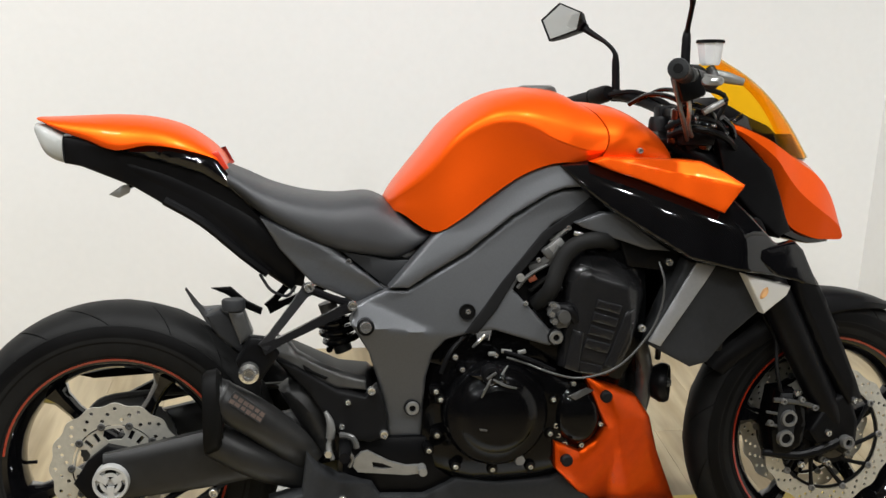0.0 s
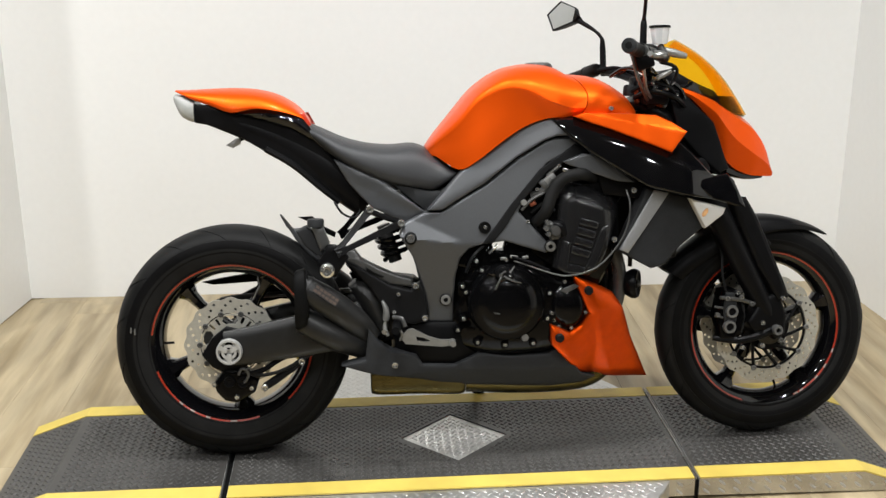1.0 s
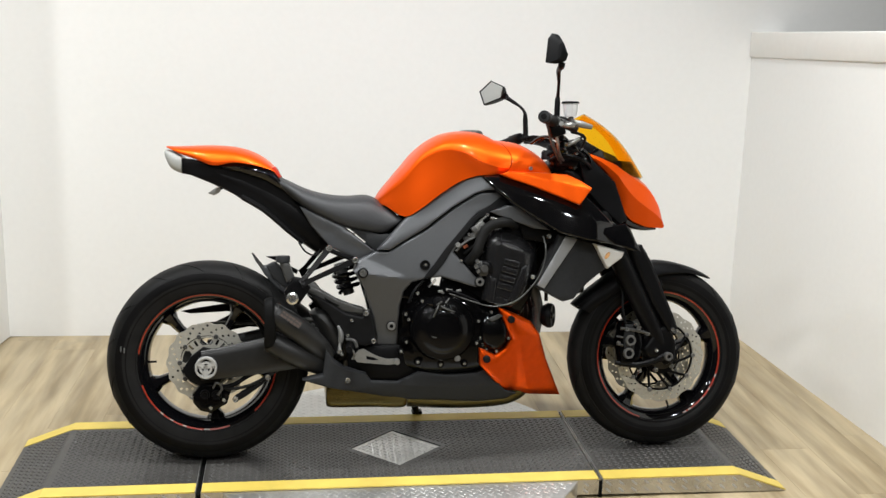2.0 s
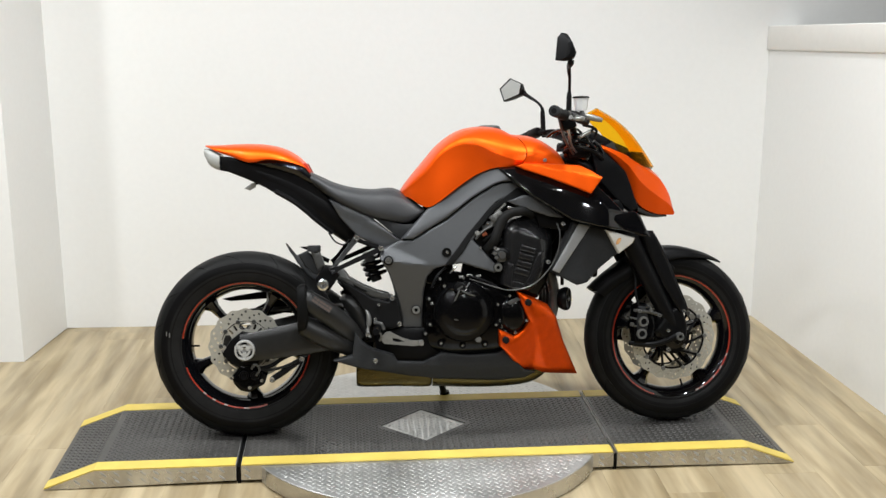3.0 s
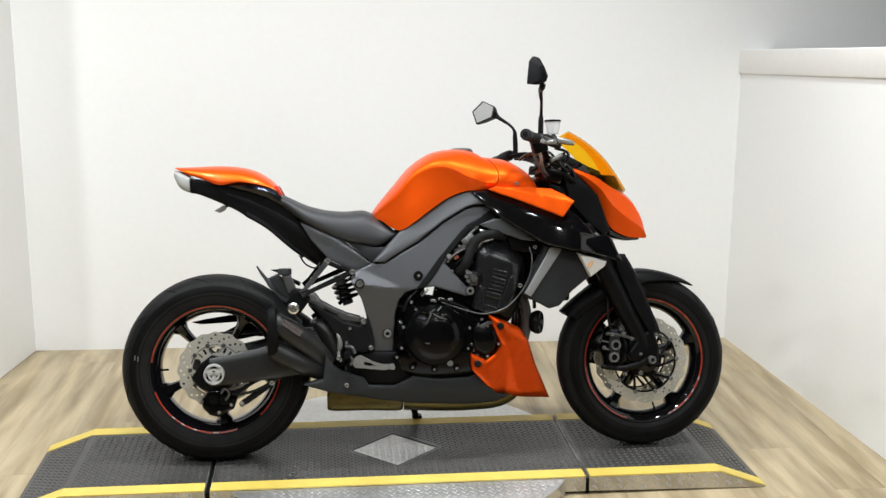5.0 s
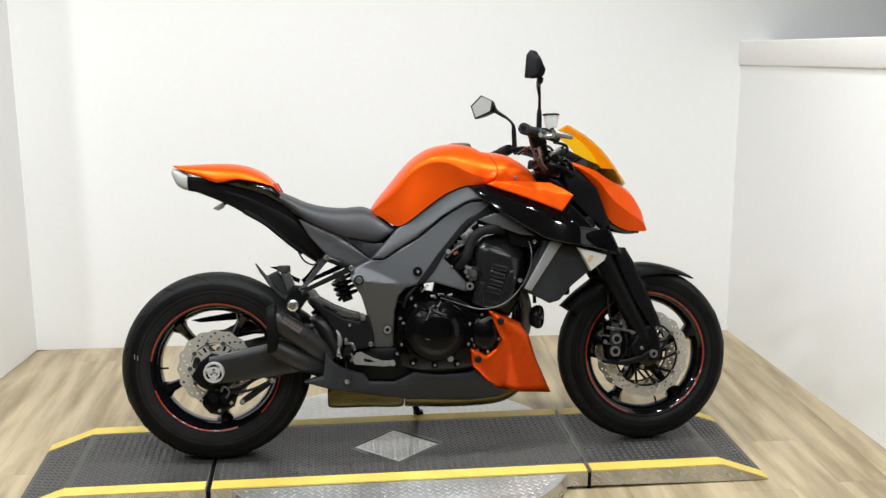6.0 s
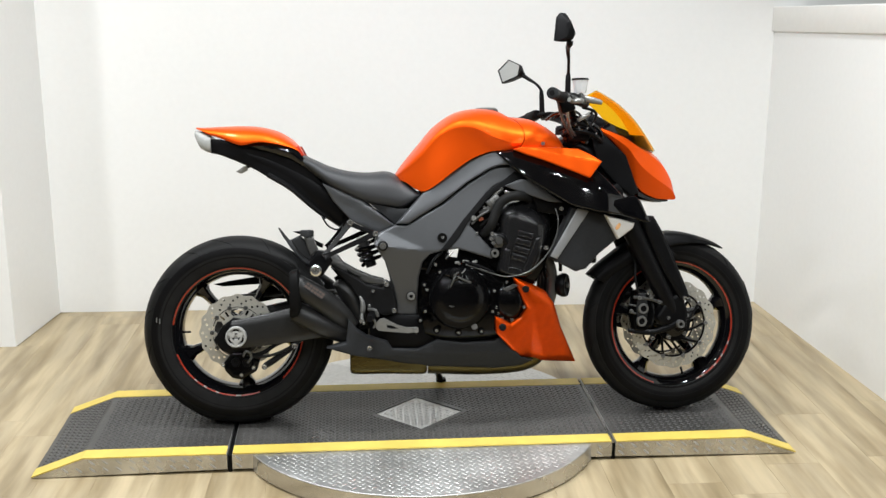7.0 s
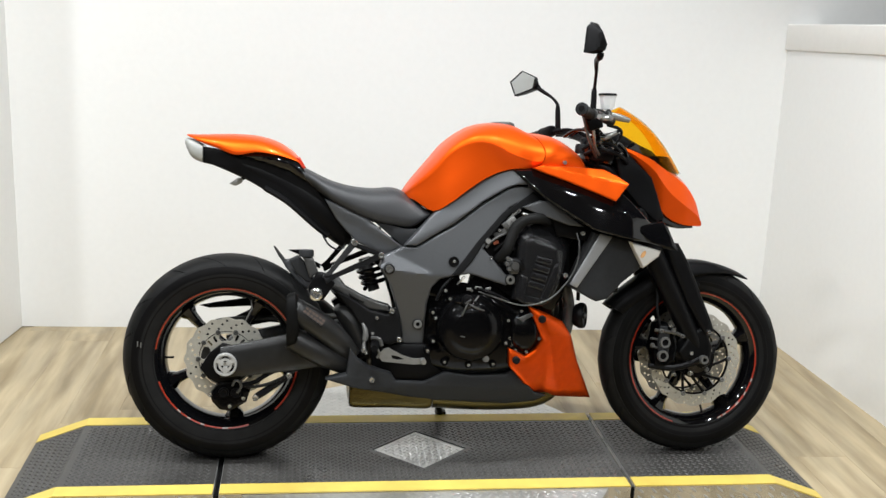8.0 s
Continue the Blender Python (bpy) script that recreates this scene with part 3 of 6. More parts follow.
def wheel(name, centre, tyre_r, tyre_w, spoke_at, disc_r, disc_ys, turn, label):
    """Spoked wheel: rim, tyre, tape on both rim edges, five spokes, wavy drilled brake discs and their carriers."""
    cx, cy, cz = centre
    rr = 0.216
    w = tyre_w / 2
    rim_w = w * 0.72
    fix = steered if turn else (lambda b: b)
    prof = [(rr + 0.004, -rim_w), (rr + 0.006, -rim_w + 0.006), (rr - 0.008, -rim_w + 0.012), (rr - 0.020, -rim_w * 0.45), (rr - 0.022, 0), (rr - 0.020, rim_w * 0.45),
            (rr - 0.008, rim_w - 0.012), (rr + 0.006, rim_w - 0.006), (rr + 0.004, rim_w), (rr - 0.010, rim_w - 0.004), (rr - 0.026, rim_w * 0.55), (rr - 0.032, 0),
            (rr - 0.026, -rim_w * 0.55), (rr - 0.010, -rim_w + 0.004)]
    rim = part(name, fix(lathe(prof, centre, 96, closed=True)), "gloss", bike, label)
    # tyre
    n = 14
    half = []
    depth = tyre_r - rr
    for k in range(n + 1):
        a = math.pi * k / n
        y = -w * math.cos(a) * (0.86 + 0.14 * math.sin(a))
        r = rr + depth * math.sin(a) ** 0.62
        half.append((max(r, rr - 0.002), y if 0 < k < n else -rim_w * math.cos(a)))
    prof = half + [(rr - 0.004, rim_w * 0.9), (rr - 0.004, -rim_w * 0.9)]
    bm = fix(lathe(prof, centre, 160, closed=True))
    for v in bm.verts:
        if v.co.z - LEAN * v.co.y < 0.001:
            v.co.z = 0.001 + LEAN * v.co.y
    part("tyre", bm, "rubber", rim, "black worn road tyre")
    for s in (-1, 1):
        side = [(rr + 0.003 + depth * 0.62 * q, s * w * (0.735 + 0.235 * q ** 0.6) + s * 0.0012) for q in (0, 0.15, 0.3, 0.5, 0.75, 1.0)]
        side = [(r, s * (w * sidewall_at(r, rr, depth) + 0.0012)) for r, _ in side]
        part("sidewall", fix(lathe(side + [(r, h - s * 0.003) for r, h in reversed(side)], centre, 160, closed=True)), "sidewall", rim, "smooth black sidewall")
    # grooves of the tread, as near-black raised lines for the shade in them
    for s in (-1, 1):
        for k in range(15):
            line = []
            for q in range(5):
                a = radians(30 + 12 * q)
                b = 2 * math.pi * k / 15 + 0.045 * q * (1 if k % 2 else 1.6) + 0.1 * s
                y = s * w * math.cos(a) * (0.86 + 0.14 * math.sin(a))
                r = rr + depth * math.sin(a) ** 0.62
                line.append((cx + r * math.cos(b), cy + y, cz + r * math.sin(b)))
            part("tread_groove", fix(tube(line, (0.0006, 0.0014, 0.0016, 0.0014, 0.0006), 6, 2)), "pit", rim)
    # tape
    arcs = ((-66, 252),) if turn else ((10, 172), (199, 288), (-47, 6))
    for s in (-1, 1):
        for a0, a1 in arcs:
            rings = []
            steps = max(6, int((a1 - a0) / 4))
            for k in range(steps + 1):
                a = radians(a0 + (a1 - a0) * k / steps)
                rings.append([Vector((cx + r * math.cos(a), cy + h, cz + r * math.sin(a))) for r, h in
                              ((rr - 0.0055, s * (rim_w - 0.0006)), (rr - 0.0012, s * (rim_w + 0.0012)), (rr - 0.0010, s * (rim_w + 0.0006)), (rr - 0.0055, s * (rim_w - 0.0020)))])
            part("rim_tape", fix(skin(bmesh.new(), rings)), "stripe", rim, "red-orange rim tape")
    # hub
    hub = lathe([(0.018, -0.075), (0.042, -0.072), (0.048, -0.05), (0.040, -0.02), (0.040, 0.02), (0.048, 0.05), (0.042, 0.072), (0.018, 0.075)], centre, 32)
    part("hub", fix(hub), "gloss", rim)
    for k in range(5):
        a = radians(spoke_at + 72 * k)
        d, t = Vector((math.cos(a), 0, math.sin(a))), Vector((-math.sin(a), 0, math.cos(a)))
        c = Vector(centre)
        rings = []
        for f, wid, dep in ((0.030, 0.030, 0.040), (0.07, 0.020, 0.030), (0.13, 0.0135, 0.022), (0.165, 0.017, 0.024), (0.196, 0.036, 0.034)):
            ring = []
            for q in range(8):
                g = 2 * math.pi * q / 8 + math.pi / 8
                ring.append(c + d * f + t * (wid * 1.08 * math.cos(g)) + Vector((0, dep * 1.08 * math.sin(g), 0)))
            rings.append(ring)
        part("spoke", fix(skin(bmesh.new(), rings)), "gloss", rim)
    # discs
    for y in disc_ys:
        waves, inner = 16, disc_r - (0.034 if turn else 0.040)
        outer = [(cx + (disc_r + 0.0028 * math.cos(waves * a)) * math.cos(a), cz + (disc_r + 0.0028 * math.cos(waves * a)) * math.sin(a)) for a in (2 * math.pi * k / 128 for k in range(128))]
        hole_rings = [outer, circle(cx, cz, inner, 64)]
        count = 84 if turn else 48
        for k in range(count):
            a = 2 * math.pi * k / count
            q = disc_r - ((0.008, 0.017, 0.026)[k % 3] if turn else (0.009, 0.019, 0.030)[k % 3])
            hole_rings.append(circle(cx + q * math.cos(a), cz + q * math.sin(a), 0.0036 if turn else 0.0041, 8))
        part("brake_disc", fix(filled(hole_rings, y - 0.0025, y + 0.0025)), "steel", rim, "wavy drilled steel brake disc", 25)
        if turn:
            bm = lathe([(0.030, y - 0.004), (0.060, y - 0.004), (0.060, y + 0.004), (0.030, y + 0.004)], (cx, 0, cz), 32, closed=True)
            lip = lathe([(inner - 0.008, y - 0.002), (inner - 0.002, y - 0.002), (inner - 0.002, y + 0.002), (inner - 0.008, y + 0.002)], (cx, 0, cz), 60, closed=True)
            part("disc_lip", fix(lip), "satin", rim)
            for k in range(10):
                a = 2 * math.pi * k / 10
                arm = tube([(cx + 0.057 * math.cos(a - 0.42), y, cz + 0.057 * math.sin(a - 0.42)), (cx + 0.086 * math.cos(a - 0.14), y, cz + 0.086 * math.sin(a - 0.14)),
                            (cx + (inner - 0.003) * math.cos(a), y, cz + (inner - 0.003) * math.sin(a))], (0.0055, 0.0042, 0.0055), 8, 3)
                part("carrier_arm", fix(arm), "satin", rim)
        else:
            plan = [circle(cx, cz, inner - 0.003, 60), circle(cx, cz, 0.044, 24)]
            for k in range(5):
                a = 2 * math.pi * k / 5 + 0.36
                arc = [a + radians(q) for q in (-19, -13, -6, 0, 6, 13, 19)]
                lens = [(0.066, arc[0])] + [(0.078, q) for q in arc[1:-1]] + [(0.066, arc[-1])] + [(0.055, q) for q in reversed(arc[1:-1])]
                plan.append([(cx + r * math.cos(q), cz + r * math.sin(q)) for r, q in lens])
                for turned in (-28, -44):
                    q = a + radians(turned)
                    d, e = (math.cos(q), math.sin(q)), (-math.sin(q), math.cos(q))
                    plan.append([(cx + d[0] * u + e[0] * v, cz + d[1] * u + e[1] * v) for u, v in ((0.060, -0.0038), (0.079, -0.0038), (0.079, 0.0038), (0.060, 0.0038))])
            bm = filled(plan, y - 0.003, y + 0.003)
        part("disc_carrier", fix(bm), "steel" if not turn else "satin", rim, "", 25)
        for k in range(10):
            a = 2 * math.pi * k / 10
            bm = moved(bolt_mesh(0.0075, 0.004), Matrix.Translation((cx + inner * math.cos(a), y - 0.0025, cz + inner * math.sin(a))))
            part("disc_button", fix(bm), "mid" if turn else "dull", rim)
    # print on the tape and the tyre
    for a in ((-132, -122, -110, -91) if not turn else (-64, -59, -44, -33, -20)):
        d, t = Vector((math.cos(radians(a)), 0, math.sin(radians(a)))), Vector((-math.sin(radians(a)), 0, math.cos(radians(a))))
        c = Vector(centre) + d * (rr - 0.004) + Vector((0, -rim_w - 0.001, 0))
        long = 0.006 if a != -91 else 0.009
        bm = skin(bmesh.new(), [[c + t * x + d * q + Vector((0, h, 0)) for x, q in ((-long, -0.002), (long, -0.002), (long, 0.002), (-long, 0.002))] for h in (0.0004, -0.0012)])
        part("tape_print", fix(bm), "mark", rim, "pale print on the rim tape")
    if not turn:
        for x, z in ((-0.262, 0.360), (-0.252, 0.356)):
            r = math.hypot(x, z - cz)
            h = -w * sidewall_at(r, rr, depth) - 0.0016
            bm = skin(bmesh.new(), [[Vector((x + p, h + q, z + s)) for p, s in ((-0.0016, -0.008), (0.0016, -0.008), (0.002, 0.008), (-0.001, 0.008))] for q in (0.001, -0.0008)])
            part("tyre_mark", bm, "mid", rim, "pale chalk mark on the tyre")
    # valve
    a = radians(spoke_at + 50)
    d = Vector((math.cos(a), 0, math.sin(a)))
    part("valve", fix(tube([Vector(centre) + d * 0.192, Vector(centre) + d * 0.165], 0.0035, 8, 2)), "satin", rim)
    return rim


wheel("rear_wheel", (0, 0, 0.312), 0.3165, 0.192, 132, 0.125, (-0.068,), False, "gloss black five-spoke rear wheel")
wheel("front_wheel", (WB, 0, 0.304), 0.302, 0.124, 236, 0.150, (-0.052, 0.052), True, "gloss black five-spoke front wheel")

# --- tank and seat ---
def tank_station(x, foot, ridge, top, w):
    """One cross-section of the tank: a tucked-in waist under a ridge at knee height, then a rounded shoulder."""
    tall = ridge - foot
    mid = max(0.0, min(1.0, (x - 0.65) / 0.17))
    tuck = min(0.011, 0.16 * tall) * mid
    under = 0.016 * max(0.0, min(1.0, (x - 0.64) / 0.12)) - 0.006 * (1 - mid)
    full = 0.62 + 0.04 * mid
    return (x, [(w - under - 0.003, foot), (w - tuck * 0.8 - under * 0.55, foot + 0.30 * tall), (w - tuck - under * 0.1, foot + 0.62 * tall), (w - tuck * 0.35, foot + 0.88 * tall), (w, ridge),
                (w * 0.93, ridge + 0.36 * (top - ridge)), (w * full, ridge + 0.80 * (top - ridge)), (w * full * 0.45, top - 0.05 * (top - ridge)), (0.0, top)])


def seam_bow(bm, x0, x1):
    """Bows one end of a loft to the curved joint between the tank and its cover."""
    for v in bm.verts:
        t = max(0.0, min(1.0, (v.co.x - x0) / (x1 - x0)))
        v.co.x -= t * t * 0.042 * min(1.0, ((v.co.z - 0.952) / 0.066) ** 2)
    return bm


part("fuel_tank", seam_bow(loft([tank_station(*q) for q in (
    (0.530, 0.800, 0.818, 0.829, 0.058), (0.552, 0.806, 0.838, 0.861, 0.102), (0.610, 0.772, 0.890, 0.930, 0.150), (0.660, 0.797, 0.950, 0.986, 0.173), (0.720, 0.842, 0.981, 1.027, 0.186),
    (0.780, 0.880, 0.978, 1.043, 0.189), (0.840, 0.900, 0.950, 1.044, 0.187), (0.900, 0.902, 0.930, 1.031, 0.181), (0.944, 0.906, 0.928, 1.019, 0.176))], 4, 3), 0.85, 0.944),
     "orange", bike, "glossy metallic orange fuel tank", 50)
part("tank_cover", seam_bow(loft([
    (0.947, [(0.170, 0.902), (0.173, 0.925), (0.168, 0.955), (0.128, 0.994), (0.060, 1.013), (0.0, 1.017)]),
    (0.990, [(0.168, 0.906), (0.170, 0.924), (0.162, 0.952), (0.120, 0.988), (0.056, 1.004), (0.0, 1.008)]),
    (1.035, [(0.160, 0.906), (0.160, 0.920), (0.150, 0.942), (0.108, 0.968), (0.050, 0.979), (0.0, 0.982)]),
    (1.066, [(0.150, 0.904), (0.148, 0.914), (0.136, 0.930), (0.094, 0.947), (0.044, 0.955), (0.0, 0.957)]),
    (1.080, [(0.138, 0.900), (0.134, 0.908), (0.122, 0.918), (0.084, 0.928), (0.040, 0.933), (0.0, 0.934)]),
]), 1.04, 0.947), "orange", bike, "orange front cover of the tank", 50)
part("fuel_cap", lathe([(0.0, 0.012), (0.030, 0.012), (0.038, 0.008), (0.042, 0.0), (0.042, -0.02)], (0.84, 0, 1.036), 32, "z"), "dull", bike)
part("seat", loft([
    (0.215, [(0.075, 0.862), (0.100, 0.872), (0.100, 0.886), (0.070, 0.897), (0.0, 0.900)]),
    (0.255, [(0.105, 0.836), (0.132, 0.850), (0.128, 0.868), (0.085, 0.880), (0.0, 0.882)]),
    (0.310, [(0.120, 0.794), (0.148, 0.808), (0.142, 0.838), (0.090, 0.855), (0.0, 0.856)]),
    (0.373, [(0.125, 0.760), (0.152, 0.776), (0.145, 0.818), (0.090, 0.838), (0.0, 0.840)]),
    (0.437, [(0.120, 0.734), (0.146, 0.750), (0.138, 0.808), (0.085, 0.832), (0.0, 0.834)]),
    (0.500, [(0.110, 0.722), (0.136, 0.738), (0.126, 0.806), (0.080, 0.834), (0.0, 0.838)]),
    (0.545, [(0.105, 0.716), (0.132, 0.730), (0.122, 0.788), (0.075, 0.812), (0.0, 0.818)]),
    (0.590, [(0.110, 0.742), (0.134, 0.750), (0.126, 0.768), (0.080, 0.778), (0.0, 0.780)]),
    (0.606, [(0.110, 0.756), (0.126, 0.760), (0.120, 0.764), (0.080, 0.767), (0.0, 0.768)]),
]), "seat", bike, "black grained vinyl rider seat", 60)

# --- tail ---
part("tail_cowl", loft([
    (-0.122, [(0.045, 0.984), (0.050, 0.986), (0.040, 0.988), (0.020, 0.989), (0.0, 0.989)]),
    (-0.080, [(0.066, 0.964), (0.070, 0.970), (0.060, 0.980), (0.035, 0.987), (0.0, 0.990)]),
    (-0.030, [(0.082, 0.947), (0.088, 0.956), (0.076, 0.974), (0.045, 0.986), (0.0, 0.992)]),
    (0.025, [(0.102, 0.928), (0.106, 0.940), (0.090, 0.968), (0.050, 0.986), (0.0, 0.993)]),
    (0.085, [(0.112, 0.937), (0.112, 0.946), (0.096, 0.966), (0.055, 0.982), (0.0, 0.989)]),
    (0.140, [(0.116, 0.931), (0.114, 0.938), (0.098, 0.954), (0.058, 0.968), (0.0, 0.975)]),
    (0.185, [(0.116, 0.920), (0.112, 0.926), (0.096, 0.936), (0.058, 0.944), (0.0, 0.950)]),
    (0.212, [(0.110, 0.908), (0.106, 0.912), (0.092, 0.916), (0.056, 0.920), (0.0, 0.924)]),
    (0.224, [(0.100, 0.892), (0.096, 0.894), (0.086, 0.897), (0.054, 0.899), (0.0, 0.902)]),
]), "orange", bike, "metallic orange seat cowl over the tail", 50)
part("tail_lamp", loft([
    (-0.128, [(0.035, 0.955), (0.045, 0.962), (0.045, 0.972), (0.030, 0.977), (0.0, 0.978)]),
    (-0.112, [(0.048, 0.924), (0.062, 0.936), (0.062, 0.964), (0.040, 0.974), (0.0, 0.976)]),
    (-0.092, [(0.056, 0.910), (0.068, 0.922), (0.070, 0.954), (0.045, 0.966), (0.0, 0.968)]),
    (-0.074, [(0.060, 0.904), (0.072, 0.916), (0.074, 0.946), (0.048, 0.956), (0.0, 0.958)]),
], 3, 3), "clear", bike, "clear-lens tail lamp", 40)
part("lamp_reflector", loft([
    (-0.100, [(0.020, 0.930), (0.040, 0.936), (0.040, 0.952), (0.020, 0.958), (0.0, 0.960)]),
    (-0.074, [(0.050, 0.912), (0.064, 0.920), (0.064, 0.944), (0.040, 0.950), (0.0, 0.952)]),
], 2, 2), "alloy", bike)


def tail_side(x, z):
    return -0.068 - 0.10 * max(0, min(x + 0.08, 0.36)) - 0.05 * (z - 0.9)


both_sides("tail_side", panel([(-0.073, 0.951), (-0.040, 0.948), (0.024, 0.927), (0.117, 0.905), (0.180, 0.886), (0.236, 0.853), (0.275, 0.814), (0.372, 0.692), (0.366, 0.662),
                               (0.340, 0.668), (0.276, 0.712), (0.178, 0.787), (0.122, 0.816), (0.052, 0.859), (-0.041, 0.897), (-0.072, 0.903)], tail_side, 0.05, 0.004, 0.03),
           "satin", bike, "matte black tail side panel")
both_sides("tail_gloss", panel([(0.020, 0.928), (0.085, 0.938), (0.150, 0.932), (0.205, 0.918), (0.240, 0.872), (0.277, 0.814), (0.236, 0.850), (0.181, 0.882), (0.118, 0.903)],
                               lambda x, z: tail_side(x, z) - 0.024, 0.03, 0.004, 0.010, bulge=0.014, reach=0.035), "gloss", bike, "gloss black tail insert")
part("undertail", loft([
    (-0.068, [(0.045, 0.906), (0.055, 0.918), (0.050, 0.94), (0.0, 0.945)]),
    (0.050, [(0.045, 0.856), (0.075, 0.875), (0.075, 0.91), (0.0, 0.92)]),
    (0.180, [(0.060, 0.782), (0.085, 0.800), (0.085, 0.87), (0.0, 0.885)]),
    (0.290, [(0.060, 0.690), (0.095, 0.715), (0.095, 0.80), (0.0, 0.83)]),
    (0.350, [(0.060, 0.648), (0.095, 0.660), (0.095, 0.75), (0.0, 0.78)]),
], 3, 3), "satin", bike, "black undertail tray", 50)
part("undertail_edge", tube([(0.11, -0.080, 0.832), (0.18, -0.086, 0.790), (0.25, -0.090, 0.730), (0.30, -0.090, 0.690)], 0.010, 8), "satin", bike)
part("tail_hook", tube([(0.285, -0.10, 0.69), (0.305, -0.115, 0.662), (0.335, -0.115, 0.65), (0.352, -0.11, 0.668)], 0.003, 6), "satin", bike)
part("plate_bracket", panel([(0.003, 0.842), (0.028, 0.859), (0.046, 0.862), (0.041, 0.845), (0.022, 0.835)], -0.052, 0.006, 0.0015, 0.02), "alloy", bike, "bent bare metal bracket")
part("bracket_arm", tube([(0.040, -0.05, 0.858), (0.055, -0.04, 0.862), (0.075, -0.03, 0.866)], 0.006, 8, 3), "satin", bike)
both_sides("subframe_cover", panel([(0.288, 0.803), (0.371, 0.766), (0.419, 0.744), (0.520, 0.663), (0.468, 0.637), (0.385, 0.674), (0.353, 0.708), (0.322, 0.744)],
                                   lambda x, z: -0.135 - 0.25 * max(0, 0.02 - abs((z - 0.75) + 0.55 * (x - 0.37))), 0.04, 0.005, 0.02), "grey", bike, "graphite grey subframe cover")
both_sides("side_cover", panel([(0.437, 0.737), (0.533, 0.716), (0.575, 0.716), (0.524, 0.664)], -0.128, 0.03, 0.003, 0.03), "dark_grey", bike, "dark triangular side cover")
bolts([(0.452, -0.134, 0.716)], bike, 0.006, "dull")

both_sides("tail_tip", panel([(0.200, 0.922), (0.214, 0.926), (0.232, 0.893), (0.222, 0.888)], lambda x, z: tail_side(x, z) - 0.010, 0.01, 0.003, 0.01), "red", bike, "small red plastic trim")
bolts([(1.005, -0.1745, 0.923)], bike, 0.006, "alloy")

# --- frame covers ---


def side_b(x, z):
    low = 0.600 - 0.12 * (x - 0.46)
    high = max(low, 0.652 - 0.45 * (x - 0.463))
    y = -0.182 + 0.60 * min(max(z - low, 0), high - low) + 0.10 * max(0, z - high)
    return y + 0.27 * max(0, low - z)


def side_a(x, z):
    return -0.172 + 0.24 * max(0, (z - 0.669) - 0.55 * (x - 0.526))


both_sides("upper_frame_cover", panel([(0.612, 0.765), (0.646, 0.789), (0.696, 0.826), (0.746, 0.863), (0.796, 0.889), (0.837, 0.899), (0.877, 0.900), (0.912, 0.856), (0.862, 0.854),
                                       (0.831, 0.843), (0.759, 0.801), (0.676, 0.736), (0.609, 0.697), (0.563, 0.668), (0.526, 0.669)],
                                      side_a, 0.04, 0.006, 0.012), "grey", bike, "satin graphite upper frame cover")
both_sides("frame_cover", panel([(0.522, 0.664), (0.561, 0.663), (0.610, 0.692), (0.678, 0.731), (0.762, 0.796), (0.833, 0.839), (0.862, 0.850), (0.914, 0.852), (0.950, 0.818),
                                 (0.893, 0.807), (0.842, 0.784), (0.800, 0.727), (0.763, 0.661), (0.843, 0.572), (0.850, 0.560), (0.832, 0.551), (0.724, 0.585), (0.666, 0.578), (0.632, 0.568), (0.609, 0.542),
                                 (0.597, 0.494), (0.593, 0.440), (0.590, 0.330), (0.532, 0.330), (0.520, 0.414), (0.506, 0.481), (0.486, 0.547), (0.452, 0.605), (0.464, 0.637)],
                                side_b, 0.045, 0.006, 0.008), "grey", bike, "satin graphite main frame cover")
# Dark strip laid where the cover's inner slope falls into shade.
slope_strip = [(0.914, 0.834), (0.951, 0.816), (0.890, 0.787), (0.842, 0.765), (0.796, 0.713), (0.763, 0.676), (0.729, 0.623), (0.692, 0.580),
           (0.667, 0.582), (0.708, 0.634), (0.741, 0.678), (0.775, 0.717), (0.820, 0.769), (0.868, 0.800)]
both_sides("frame_channel", panel(slope_strip, lambda x, z: side_b(x, z) - 0.0035, 0.006, 0.002, 0.012), "matte", bike, "dark strip for the shade on the cover's inner slope")
# A black disc on the cover stands for the shade of an open hole.
part("frame_hole_disc", lathe([(0.0, -0.0005), (0.0132, -0.0005), (0.0145, -0.003), (0.0152, -0.003), (0.0158, 0.004)], (0.673, -0.1815, 0.622), 28), "pit", bike)
bolts([(0.674, -0.1828, 0.623)], bike, 0.0052)
for p, big in (((0.480, -0.1845, 0.599), 0), ((0.571, -0.142, 0.429), 1), ((0.844, -0.181, 0.569), 1)):
    part("pivot_seat", lathe([(0.0, -0.003), (0.012, -0.003), (0.0135, -0.005), (0.0160, -0.004), (0.0168, 0.012)], p, 24), "satin", bike)
    part("pivot_bolt", lathe([(0.0, -0.003), (0.0062, -0.003), (0.0066, -0.009), (0.0120, -0.009), (0.0138, -0.006), (0.0138, 0.0)] if big else
                             [(0.0, -0.005), (0.004, -0.005), (0.0045, -0.009), (0.010, -0.009), (0.012, -0.006), (0.012, 0.0)], p, 20), "alloy" if big else "zinc", bike)
    if big:
        # Black disc for the shade at the bottom of the bolt's socket.
        part("pivot_hole_disc", lathe([(0.0, -0.0036), (0.006, -0.0036), (0.006, 0.0)], p, 16), "pit", bike)

# --- shrouds ---
def shroud_side(x, z):
    k = max(0, min(1, (x - 0.86) / 0.32))
    return -0.182 - 0.080 * k + 0.10 * max(0, x - 1.2) + 0.14 * (z - 0.87 + 0.45 * (x - 0.9))


